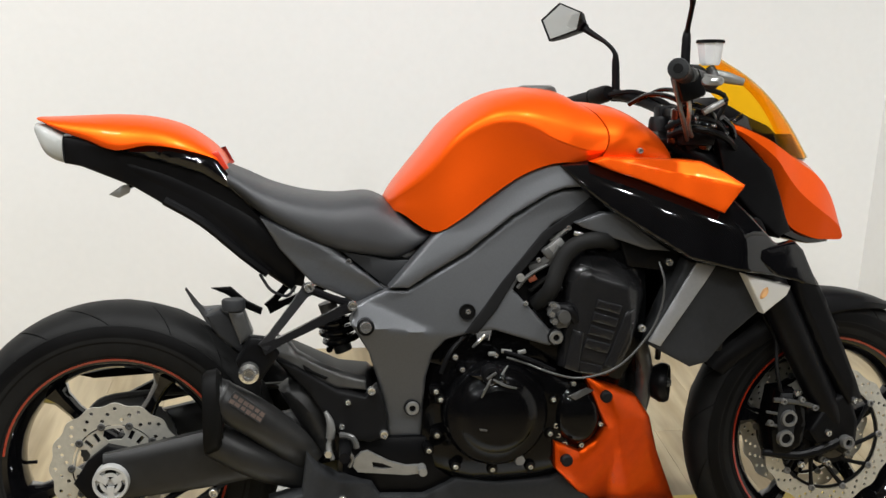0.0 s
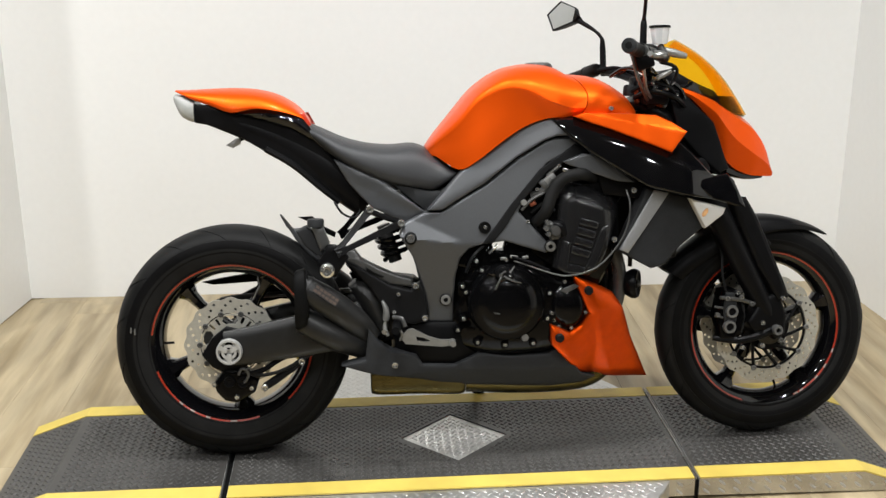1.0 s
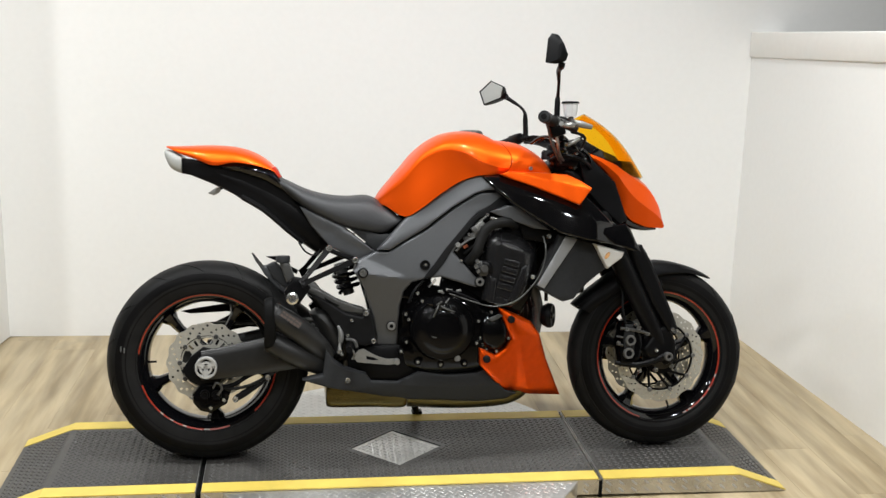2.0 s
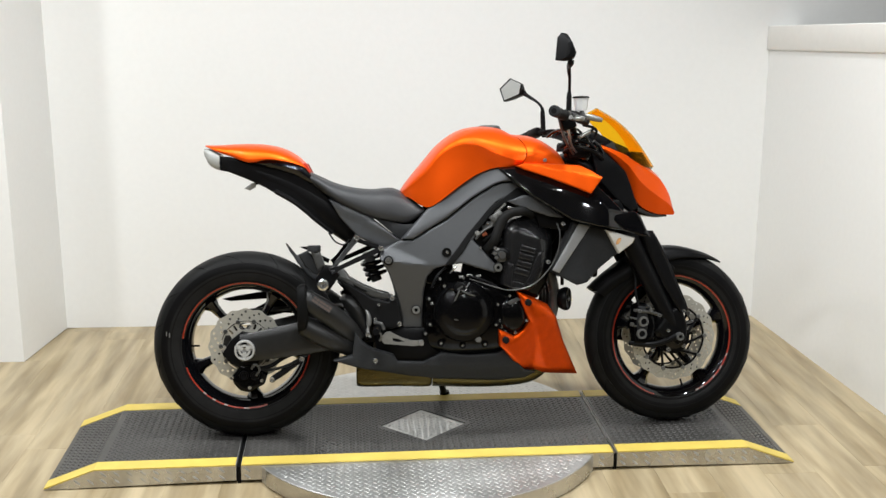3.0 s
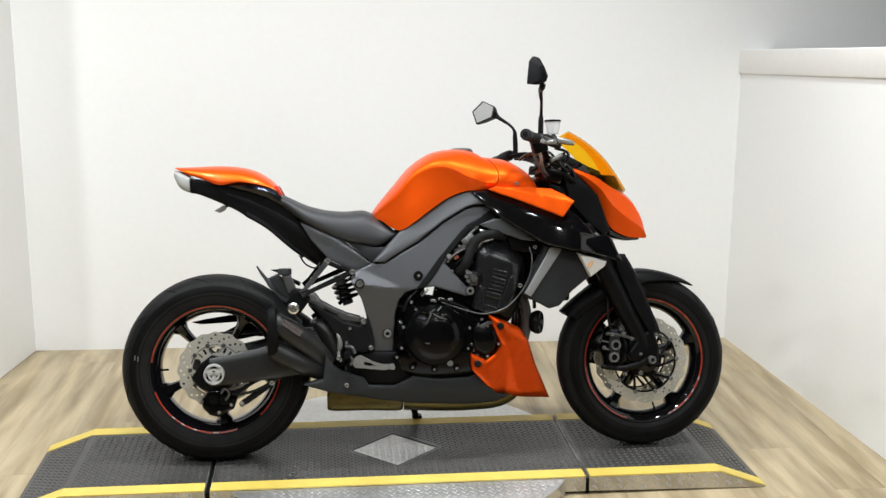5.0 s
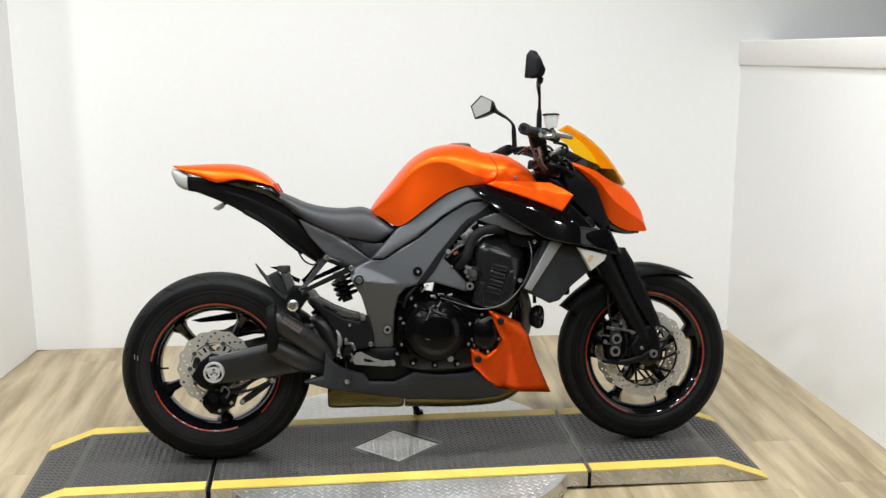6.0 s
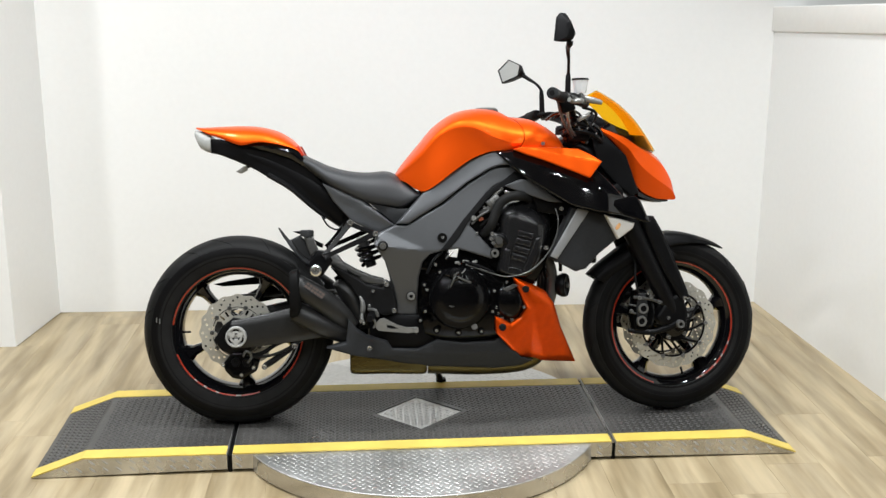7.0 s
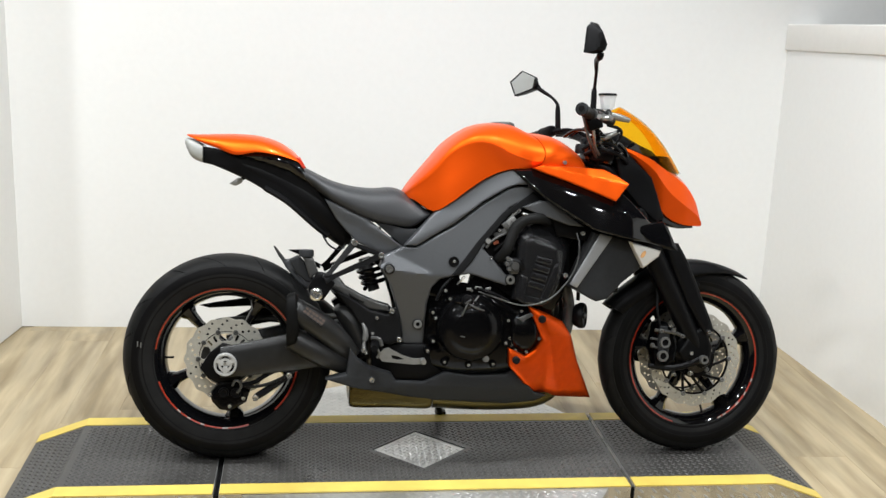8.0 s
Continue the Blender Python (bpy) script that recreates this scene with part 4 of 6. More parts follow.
def shroud_fold(x, z):
    """The shroud's side with a soft crease along its upper edge."""
    q = (z - (0.880 - 0.34 * (x - 0.90))) / 0.007
    return shroud_side(x, z) + 0.75 * 0.007 * math.log(1 + math.exp(max(-20, min(20, q)))) + 0.4 * (x - 1.02) ** 2 - 0.004


both_sides("shroud", panel([(0.850, 0.898), (0.905, 0.906), (0.943, 0.900), (1.001, 0.884), (1.085, 0.858), (1.140, 0.842), (1.165, 0.849), (1.211, 0.803), (1.254, 0.753),
                            (1.314, 0.720), (1.330, 0.665), (1.254, 0.688), (1.169, 0.702), (1.084, 0.724), (1.017, 0.766), (0.951, 0.808), (0.902, 0.846)],
                           shroud_fold, 0.05, 0.006, 0.008), "gloss", bike, "gloss black radiator shroud")
both_sides("shroud_fin", panel([(0.906, 0.904), (0.931, 0.913), (1.012, 0.911), (1.112, 0.905), (1.148, 0.886), (1.180, 0.863), (1.142, 0.811), (1.087, 0.834), (1.000, 0.869), (0.942, 0.889)],
                               lambda x, z: shroud_side(x, 0.86 - 0.25 * (x - 1.0)) - 0.014 + 0.10 * (z - 0.86) + 0.9 * max(0, z - (0.914 - 0.21 * (x - 0.925))), 0.07, 0.003, 0.008), "orange", bike, "orange fin above the shroud")
both_sides("inner_fin", panel([(0.880, 0.788), (0.930, 0.808), (0.958, 0.806), (1.067, 0.731), (1.020, 0.735), (0.893, 0.780)], -0.185, 0.02, 0.003, 0.03), "grey", bike)
both_sides("radiator_cover", panel([(1.095, 0.717), (1.157, 0.704), (1.236, 0.684), (1.286, 0.656), (1.269, 0.628), (1.183, 0.562), (1.140, 0.515), (1.106, 0.506), (1.022, 0.552)],
                                   lambda x, z: -0.205 + 0.10 * abs(x - 1.13), 0.06, 0.005, 0.025), "dark_grey", bike, "dark grey radiator side cover")
both_sides("cover_stripe", panel([(1.112, 0.712), (1.150, 0.704), (1.046, 0.548), (1.024, 0.558)], lambda x, z: -0.209 + 0.10 * abs(x - 1.13), 0.006, 0.002, 0.02), "light_grey", bike, "silver stripe")
both_sides("turn_signal", panel([(1.200, 0.690), (1.300, 0.663), (1.292, 0.645), (1.243, 0.611)], lambda x, z: -0.232 + 0.15 * (x - 1.2), 0.03, 0.006, 0.012), "lens", bike, "clear flush turn signal")
both_sides("signal_bulb", moved(lathe([(0.0, -0.010), (0.005, -0.008), (0.0075, 0.0), (0.0075, 0.012)], (0, 0, 0), 16), Matrix.Translation((1.240, -0.225, 0.652)) @ Matrix.Rotation(radians(-55), 4, "Y") @ Matrix.Diagonal((1.8, 0.8, 0.9, 1))), "bulb", bike, "amber bulb")
part("shroud_corner", panel([(1.200, 0.735), (1.296, 0.752), (1.314, 0.735), (1.345, 0.664), (1.255, 0.688)], lambda x, z: shroud_side(x, z) + 0.012, 0.02, 0.004, 0.02), "gloss", bike)
# radiator and its fan
# Dark sheet added behind the shroud to black out a see-through gap.
both_sides("shroud_filler", panel([(0.955, 0.800), (1.090, 0.745), (1.245, 0.700), (1.215, 0.664), (1.060, 0.690), (0.990, 0.700)], -0.160, 0.012, 0.003, 0.03), "satin", bike, "added dark filler behind the shroud")
part("radiator", block(1.135, 1.170, -0.165, 0.165, 0.53, 0.70, 0.006), "satin", bike, "black radiator core")
part("radiator_tank", block(1.13, 1.18, -0.185, -0.165, 0.53, 0.70, 0.008), "satin", bike)

# --- engine ---
part("crankcase", loft([
    (0.592, [(0.09, 0.29), (0.120, 0.31), (0.126, 0.43), (0.12, 0.525), (0.0, 0.520)]),
    (0.680, [(0.11, 0.275), (0.165, 0.30), (0.175, 0.43), (0.165, 0.520), (0.0, 0.505)]),
    (0.800, [(0.11, 0.27), (0.165, 0.30), (0.175, 0.42), (0.165, 0.520), (0.0, 0.515)]),
    (0.880, [(0.10, 0.28), (0.155, 0.31), (0.165, 0.40), (0.150, 0.49), (0.0, 0.50)]),
    (0.950, [(0.08, 0.31), (0.130, 0.33), (0.140, 0.39), (0.130, 0.46), (0.0, 0.48)]),
], 3, 3), "cast", bike, "black cast engine case", 40)
cover = part("clutch_cover", lathe([(0.0, -0.046), (0.050, -0.045), (0.064, -0.041), (0.072, -0.032), (0.078, -0.028), (0.094, -0.026), (0.100, -0.018), (0.103, 0.0), (0.103, 0.03)], (0.728, -0.172, 0.424), 64), "cast", bike, "round black clutch cover")
rim_at = ((0.613, 0.469), (0.622, 0.453), (0.615, 0.383), (0.651, 0.319), (0.723, 0.310), (0.798, 0.312), (0.836, 0.377), (0.842, 0.445), (0.664, 0.510), (0.728, 0.536), (0.599, 0.353))
bolts([(x, -0.178, z) for x, z in rim_at], bike, 0.0052)
for x, z in rim_at:
    part("bolt_boss", lathe([(0.0, -0.004), (0.009, -0.004), (0.011, 0.0), (0.011, 0.03)], (x, -0.173, z), 14), "cast", bike)
part("cover_rib", panel([(0.671, 0.506), (0.698, 0.509), (0.719, 0.517), (0.745, 0.521), (0.744, 0.499), (0.760, 0.480), (0.727, 0.484), (0.694, 0.464), (0.705, 0.488)],
                        lambda x, z: -0.218 + 0.35 * max(0, z - 0.495), 0.03, 0.006, 0.008, bulge=0.012, reach=0.016), "gloss", bike, "", 20)
# Grey bars that stand for highlights on the star's gloss black ridges.
for pts in (((0.694, -0.214, 0.462), (0.705, -0.222, 0.488), (0.713, -0.218, 0.505)), ((0.762, -0.212, 0.479), (0.738, -0.222, 0.488), (0.716, -0.220, 0.500)), ((0.745, -0.212, 0.523), (0.732, -0.220, 0.508))):
    part("ridge_glint", tube(pts, (0.002, 0.003, 0.002), 8, 4), "dull", bike)
part("filler_cap", lathe([(0.0, -0.010), (0.006, -0.010), (0.007, -0.016), (0.015, -0.015), (0.018, -0.010), (0.018, 0.01)], (0.713, -0.205, 0.507), 20), "satin", bike, "black oil filler cap")
part("filler_slot", moved(block(-0.011, 0.011, -0.003, 0.003, -0.0025, 0.0025, 0.001), Matrix.Translation((0.713, -0.220, 0.507)) @ Matrix.Rotation(radians(-35), 4, "Y")), "dull", bike)
part("cover_logo", panel([(0.690, 0.405), (0.706, 0.402), (0.704, 0.399), (0.692, 0.401)], -0.2195, 0.002, 0.0006, 0.02), "dull", bike)
part("generator_cover", moved(lathe([(0.0, -0.040), (0.030, -0.039), (0.041, -0.031), (0.046, -0.022), (0.050, -0.018), (0.052, 0.0), (0.052, 0.03)], (0, 0, 0), 48), Matrix.Translation((0.893, -0.146, 0.410)) @ Matrix.Diagonal((1, 1, 1.26, 1))), "cast", bike, "small oval generator cover")
bolts([(0.893 + 0.050 * math.cos(a), -0.166, 0.410 + 0.063 * math.sin(a)) for a in (radians(40 + 60 * k) for k in range(6))], bike, 0.0055)
part("cover_badge", panel([(0.868, 0.452), (0.905, 0.468), (0.920, 0.462), (0.884, 0.444)], -0.187, 0.004, 0.001, 0.02), "dull", bike)
bolts([(0.650, -0.178, 0.535), (0.850, -0.168, 0.390), (0.868, -0.166, 0.352)], bike, 0.0058)
part("drain_bolt", lathe([(0.0, -0.010), (0.010, -0.010), (0.011, 0.006)], (0.774, -0.186, 0.331), 6), "mid", bike)
part("cylinder_block", loft([
    (0.800, [(0.13, 0.54), (0.150, 0.55), (0.150, 0.60), (0.12, 0.62), (0.0, 0.62)]),
    (0.880, [(0.13, 0.49), (0.160, 0.50), (0.160, 0.68), (0.13, 0.71), (0.0, 0.71)]),
    (0.980, [(0.13, 0.47), (0.160, 0.48), (0.160, 0.70), (0.13, 0.735), (0.0, 0.735)]),
    (1.030, [(0.12, 0.56), (0.150, 0.57), (0.150, 0.66), (0.12, 0.70), (0.0, 0.70)]),
], 2, 2), "cast", bike, "", 40)
cover_fold = lambda x, z: -0.200 + 1.05 * max(0, z - (0.692 - 0.33 * (x - 0.905))) + 1.6 * max(0, x - 0.985 + 0.10 * (z - 0.6)) ** 1.3 + 0.5 * max(0, 0.885 - x + 0.10 * (z - 0.6))
part("engine_side_cover", panel([(0.865, 0.680), (0.874, 0.703), (0.899, 0.727), (0.926, 0.732), (0.960, 0.729), (1.001, 0.716), (1.025, 0.687), (1.023, 0.643), (1.007, 0.594), (0.989, 0.545), (0.972, 0.507), (0.942, 0.489), (0.892, 0.495), (0.852, 0.510), (0.856, 0.560), (0.861, 0.615)],
                                cover_fold, 0.05, 0.008, 0.008, bulge=0.006, reach=0.02), "cover", bike, "ribbed black plastic engine side cover", 40)
part("cover_rib", panel([(0.920, 0.645), (0.968, 0.631), (0.963, 0.614), (0.915, 0.628)], lambda x, z: cover_fold(x, z) - 0.006, 0.010, 0.0035, 0.008), "cover", bike, "", 30)
part("cover_rib", panel([(0.913, 0.621), (0.961, 0.606), (0.956, 0.589), (0.908, 0.603)], lambda x, z: cover_fold(x, z) - 0.006, 0.010, 0.0035, 0.008), "cover", bike, "", 30)
part("cover_rib", panel([(0.906, 0.596), (0.954, 0.581), (0.949, 0.564), (0.901, 0.578)], lambda x, z: cover_fold(x, z) - 0.006, 0.010, 0.0035, 0.008), "cover", bike, "", 30)
part("cover_rib", panel([(0.899, 0.571), (0.947, 0.556), (0.941, 0.538), (0.893, 0.553)], lambda x, z: cover_fold(x, z) - 0.006, 0.010, 0.0035, 0.008), "cover", bike, "", 30)
part("cover_rail", panel([(0.873, 0.587), (0.894, 0.580), (0.884, 0.503), (0.858, 0.512)], lambda x, z: cover_fold(x, z) - 0.005, 0.010, 0.003, 0.01), "cover", bike, "", 30)
part("cover_rail", panel([(0.975, 0.617), (0.997, 0.624), (0.981, 0.568), (0.955, 0.508), (0.933, 0.515), (0.956, 0.569)], lambda x, z: cover_fold(x, z) - 0.005, 0.010, 0.003, 0.01), "cover", bike, "", 30)
part("cover_plate", panel([(0.895, 0.564), (0.944, 0.549), (0.936, 0.518), (0.888, 0.531)], lambda x, z: cover_fold(x, z) - 0.0025, 0.006, 0.0015, 0.015), "cover", bike, "", 30)
part("cover_plate", panel([(0.887, 0.525), (0.933, 0.514), (0.929, 0.499), (0.885, 0.504)], lambda x, z: cover_fold(x, z) - 0.0025, 0.006, 0.0015, 0.015), "cover", bike, "", 30)
part("cover_seam", tube([(0.889, cover_fold(0.889, 0.709) - 0.0005, 0.709), (0.922, cover_fold(0.922, 0.698) - 0.0005, 0.698), (0.961, cover_fold(0.961, 0.684) - 0.0005, 0.684), (0.998, cover_fold(0.998, 0.668) - 0.0005, 0.668)], 0.0016, 6, 4), "cover", bike)
part("cover_seam", tube([(0.957, cover_fold(0.957, 0.724) - 0.0005, 0.724), (0.967, cover_fold(0.967, 0.709) - 0.0005, 0.709), (0.978, cover_fold(0.978, 0.697) - 0.0005, 0.697), (0.998, cover_fold(0.998, 0.695) - 0.0005, 0.695)], 0.0016, 6, 4), "pit", bike)
part("coolant_hose", tube([(0.813, -0.150, 0.630), (0.832, -0.178, 0.657), (0.848, -0.178, 0.700), (0.867, -0.178, 0.734), (0.896, -0.178, 0.751), (0.935, -0.178, 0.755), (0.962, -0.150, 0.744)], 0.0165, 14), "rubber", bike, "thick black coolant hose")
part("clutch_cable", tube([(1.043, -0.190, 0.712), (1.047, -0.212, 0.677), (1.042, -0.212, 0.628), (1.020, -0.212, 0.578), (0.977, -0.212, 0.528), (0.933, -0.212, 0.503), (0.878, -0.212, 0.495), (0.828, -0.212, 0.507), (0.785, -0.190, 0.521), (0.747, -0.190, 0.534)], 0.0022, 8), "dull", bike, "thin black control cable")
part("sensor_cable", tube([(0.672, -0.165, 0.575), (0.640, -0.18, 0.545), (0.622, -0.182, 0.505)], 0.005, 8), "satin", bike)
for pts, r, mt in ((((0.80, -0.15, 0.70), (0.83, -0.165, 0.715), (0.85, -0.17, 0.745)), 0.010, "dull"), (((0.800, -0.15, 0.655), (0.840, -0.168, 0.690), (0.87, -0.172, 0.70)), 0.005, "rubber"),
                   (((0.797, -0.155, 0.676), (0.809, -0.160, 0.682)), 0.0055, "rust"), (((0.80, -0.14, 0.63), (0.83, -0.16, 0.66), (0.86, -0.165, 0.66)), 0.006, "satin"), (((0.84, -0.15, 0.75), (0.87, -0.16, 0.775)), 0.006, "zinc")):
    part("wiring", tube(pts, r, 8, 3), mt, bike)
part("connector", moved(block(-0.020, 0.020, -0.009, 0.009, -0.009, 0.009, 0.003), Matrix.Translation((0.842, -0.168, 0.742)) @ Matrix.Rotation(radians(-39), 4, "Y")), "mid", bike, "grey wiring connector")
part("connector_end", moved(block(-0.008, 0.008, -0.010, 0.010, -0.011, 0.011, 0.003), Matrix.Translation((0.829, -0.168, 0.731)) @ Matrix.Rotation(radians(-39), 4, "Y")), "dull", bike)
part("shift_rod", tube([(0.771, -0.168, 0.664), (0.797, -0.170, 0.691), (0.853, -0.168, 0.720)], 0.004, 8, 4), "dull", bike)
part("cable_end", lathe([(0.0, -0.012), (0.007, -0.012), (0.0085, -0.006), (0.0085, 0.006), (0.0, 0.006)], (0.776, -0.168, 0.684), 14), "alloy", bike)
bolts([(0.812, -0.168, 0.717), (0.832, -0.168, 0.681), (0.870, -0.17, 0.778), (0.786, -0.178, 0.635)], bike, 0.005)
part("hose_clip", moved(block(-0.012, 0.012, -0.004, 0.004, -0.004, 0.004, 0.001), Matrix.Translation((0.889, -0.178, 0.766)) @ Matrix.Rotation(radians(15), 4, "Y")), "zinc", bike)
part("thermostat", panel([(0.828, 0.621), (0.840, 0.636), (0.864, 0.629), (0.876, 0.607), (0.866, 0.588), (0.845, 0.586)], -0.194, 0.03, 0.007, 0.008), "dull", bike, "grey cast water fitting")
for x, z in ((0.833, 0.634), (0.830, 0.618), (0.836, 0.604)):
    part("fitting_bolt", lathe([(0.0, -0.008), (0.006, -0.008), (0.007, 0.004)], (x, -0.200, z), 12), "zinc", bike)
part("water_pipe", lathe([(0.0, -0.03), (0.012, -0.03), (0.014, -0.012), (0.020, -0.010), (0.020, 0.02)], (0.855, -0.178, 0.612), 16), "dull", bike)
part("water_elbow", tube([(0.85, -0.18, 0.625), (0.868, -0.192, 0.622), (0.882, -0.190, 0.600)], (0.011, 0.013, 0.010), 12, 3), "satin", bike)
bolts([(1.009, -0.200, 0.585), (1.060, -0.198, 0.712), (1.052, -0.19, 0.548)], bike, 0.0075)
part("throttle_body", block(0.70, 0.86, -0.14, 0.14, 0.60, 0.76, 0.02), "satin", bike)
part("frame_spar", loft([
    (0.48, [(0.10, 0.58), (0.130, 0.59), (0.130, 0.65), (0.10, 0.67), (0.0, 0.67)]),
    (0.66, [(0.11, 0.60), (0.138, 0.61), (0.138, 0.70), (0.11, 0.74), (0.0, 0.74)]),
    (0.90, [(0.12, 0.76), (0.140, 0.77), (0.140, 0.88), (0.12, 0.90), (0.0, 0.90)]),
    (1.12, [(0.06, 0.80), (0.080, 0.81), (0.080, 0.90), (0.06, 0.915), (0.0, 0.915)]),
], 3, 2), "satin", bike)
part("cylinder_fin", panel([(0.600, 0.520), (0.615, 0.560), (0.660, 0.580), (0.694, 0.582), (0.699, 0.556), (0.724, 0.552), (0.732, 0.585), (0.790, 0.575), (0.836, 0.556), (0.840, 0.500), (0.760, 0.500), (0.660, 0.500)], -0.150, 0.03, 0.004, 0.03), "cast", bike)
# Bright metal blocks added for the white glints above the clutch cover.
for x, z, w, tilt in ((0.748, 0.544, 0.010, 8), (0.778, 0.542, 0.008, -10), (0.720, 0.540, 0.007, 0)):
    part("glint_tab", moved(block(-w, w, -0.003, 0.003, -0.004, 0.004, 0.0015), Matrix.Translation((x, -0.182, z)) @ Matrix.Rotation(radians(tilt), 4, "Y")), "alloy", bike)
# Zinc rod added for the longest of these white glints.
part("glint_rod", tube([(0.684, -0.178, 0.553), (0.696, -0.180, 0.566), (0.707, -0.178, 0.578)], (0.003, 0.004, 0.003), 8, 3), "zinc", bike)
part("cable_bracket", tube([(0.742, -0.186, 0.545), (0.790, -0.192, 0.530), (0.840, -0.198, 0.508)], (0.003, 0.004, 0.003), 8, 4), "satin", bike)
# header pipes and collector
for k in range(4):
    y = -0.105 + 0.07 * k
    part("header_pipe", tube([(1.00, y, 0.56), (1.035, y, 0.53), (1.045, y * 0.95, 0.43), (0.995, y * 0.8, 0.29), (0.92, y * 0.6, 0.225), (0.80, y * 0.5, 0.205)], 0.018, 12), "dull", bike, "dark exhaust header pipe")
horn_at = Matrix.Translation((1.080, -0.105, 0.452)) @ Matrix.Rotation(radians(-26), 4, "Z")
part("horn", moved(lathe([(0.0, -0.016), (0.010, -0.016), (0.012, -0.012), (0.030, -0.014), (0.036, -0.017), (0.040, -0.010), (0.040, 0.0), (0.032, 0.016), (0.0, 0.020)], (0, 0, 0), 28), horn_at @ Matrix.Rotation(radians(90), 4, "Z")), "satin", bike, "round black horn")
part("horn_nut", moved(lathe([(0.0, -0.022), (0.007, -0.022), (0.0085, -0.019), (0.0085, -0.012)], (0, 0, 0), 12), horn_at @ Matrix.Rotation(radians(90), 4, "Z")), "dull", bike)
part("horn_bracket", tube([(1.075, -0.10, 0.50), (1.072, -0.11, 0.53), (1.06, -0.12, 0.56)], 0.006, 8, 3), "satin", bike)

# --- belly ---
both_sides("belly_fairing", panel([(0.903, 0.491), (0.967, 0.464), (1.014, 0.440), (1.045, 0.395), (1.074, 0.312), (1.136, 0.182), (1.000, 0.198), (0.936, 0.216), (0.900, 0.247), (0.846, 0.307), (0.843, 0.362), (0.866, 0.353),
                                   (0.897, 0.337), (0.928, 0.356), (0.948, 0.387), (0.932, 0.419), (0.919, 0.450)],
                                  lambda x, z: -0.190 + 0.35 * max(0, x - 0.965 - 0.30 * (0.40 - z)) + 0.42 * max(0, 0.40 - z) * min(1, max(0, (x - 0.85) / 0.12)), 0.03, 0.004, 0.010, bulge=0.010, reach=0.026), "dimmed_orange", bike, "orange lower fairing, its shade in the colour")
for p in ((0.943, -0.196, 0.451), (0.866, -0.197, 0.327)):
    part("rubber_washer", lathe([(0.0, -0.004), (0.008, -0.004), (0.0115, -0.001), (0.0115, 0.01)], p, 18), "matte", bike)
pan_side = lambda x, z: -0.150 - 0.062 * max(0, min(1, (0.50 - x) / 0.12)) + 0.55 * max(0, 0.24 - z)
both_sides("belly_pan", panel([(0.366, 0.367), (0.392, 0.330), (0.425, 0.305), (0.491, 0.284), (0.507, 0.258), (0.591, 0.254), (0.658, 0.285), (0.742, 0.273), (0.844, 0.277), (0.873, 0.293), (0.936, 0.217), (0.975, 0.205),
                               (0.940, 0.186), (0.850, 0.178), (0.590, 0.194), (0.507, 0.212), (0.359, 0.254), (0.294, 0.274), (0.356, 0.290)], pan_side, 0.05, 0.006, 0.02), "dark_grey", bike, "dark grey plastic belly pan")
bolts([(0.432, -0.188, 0.268)], bike, 0.009)
part("silencer_box", loft([
    (0.368, [(0.06, 0.178), (0.102, 0.182), (0.112, 0.205), (0.108, 0.250), (0.0, 0.26)]),
    (0.384, [(0.08, 0.166), (0.116, 0.172), (0.126, 0.200), (0.118, 0.250), (0.0, 0.26)]),
    (0.500, [(0.08, 0.164), (0.116, 0.170), (0.126, 0.196), (0.118, 0.246), (0.0, 0.255)]),
    (0.606, [(0.08, 0.160), (0.116, 0.166), (0.126, 0.192), (0.118, 0.240), (0.0, 0.25)]),
    (0.624, [(0.06, 0.168), (0.100, 0.174), (0.110, 0.194), (0.102, 0.230), (0.0, 0.24)]),
], 4, 3), "burnt_steel", bike, "heat-tinted brown exhaust box", 40)
part("collector_pipe", tube([(0.63, -0.05, 0.190), (0.80, -0.06, 0.184), (0.93, -0.07, 0.192), (0.990, -0.07, 0.214), (1.020, -0.065, 0.250)], (0.036, 0.036, 0.036, 0.034, 0.028), 16), "burnt_steel", bike)
# --- side stand ---
part("side_stand", tube([(0.63, 0.12, 0.26), (0.665, 0.21, 0.160), (0.699, 0.305, 0.058)], 0.012, 12), "satin", bike, "black side stand leg")
part("stand_foot", moved(block(-0.018, 0.018, -0.016, 0.016, -0.004, 0.006, 0.003), Matrix.Translation((0.7005, 0.312, 0.0600)) @ Matrix.Rotation(radians(10), 4, "X")), "satin", bike)

# --- rear end ---
swing_pts = [(-0.015, 0.046), (0.06, 0.050), (0.17, 0.056), (0.30, 0.060), (0.45, 0.058), (0.545, 0.050)]
for s, nm in ((-1, "swingarm"), (1, "swingarm")):
    rings = []
    for x, h in swing_pts:
        zc = 0.311 + 0.16 * max(0, x) - 0.02 * max(0, x - 0.3)
        w = 0.020 if x > 0.02 else 0.014
        yc = s * (0.122 if x < 0.2 else 0.122 - 0.03 * min(1, (x - 0.2) / 0.3))
        ring = []
        for k in range(12):
            a = 2 * math.pi * k / 12 + math.pi / 12
            cx = math.copysign(abs(math.cos(a)) ** 0.5, math.cos(a))
            sz = math.copysign(abs(math.sin(a)) ** 0.5, math.sin(a))
            ring.append(Vector((x, yc + w * cx, zc + h * sz)))
        rings.append(ring)
    part(nm, skin(bmesh.new(), rings), "can", bike, "black aluminium swingarm")
part("swingarm_bridge", block(0.40, 0.52, -0.10, 0.10, 0.34, 0.44, 0.02), "satin", bike)
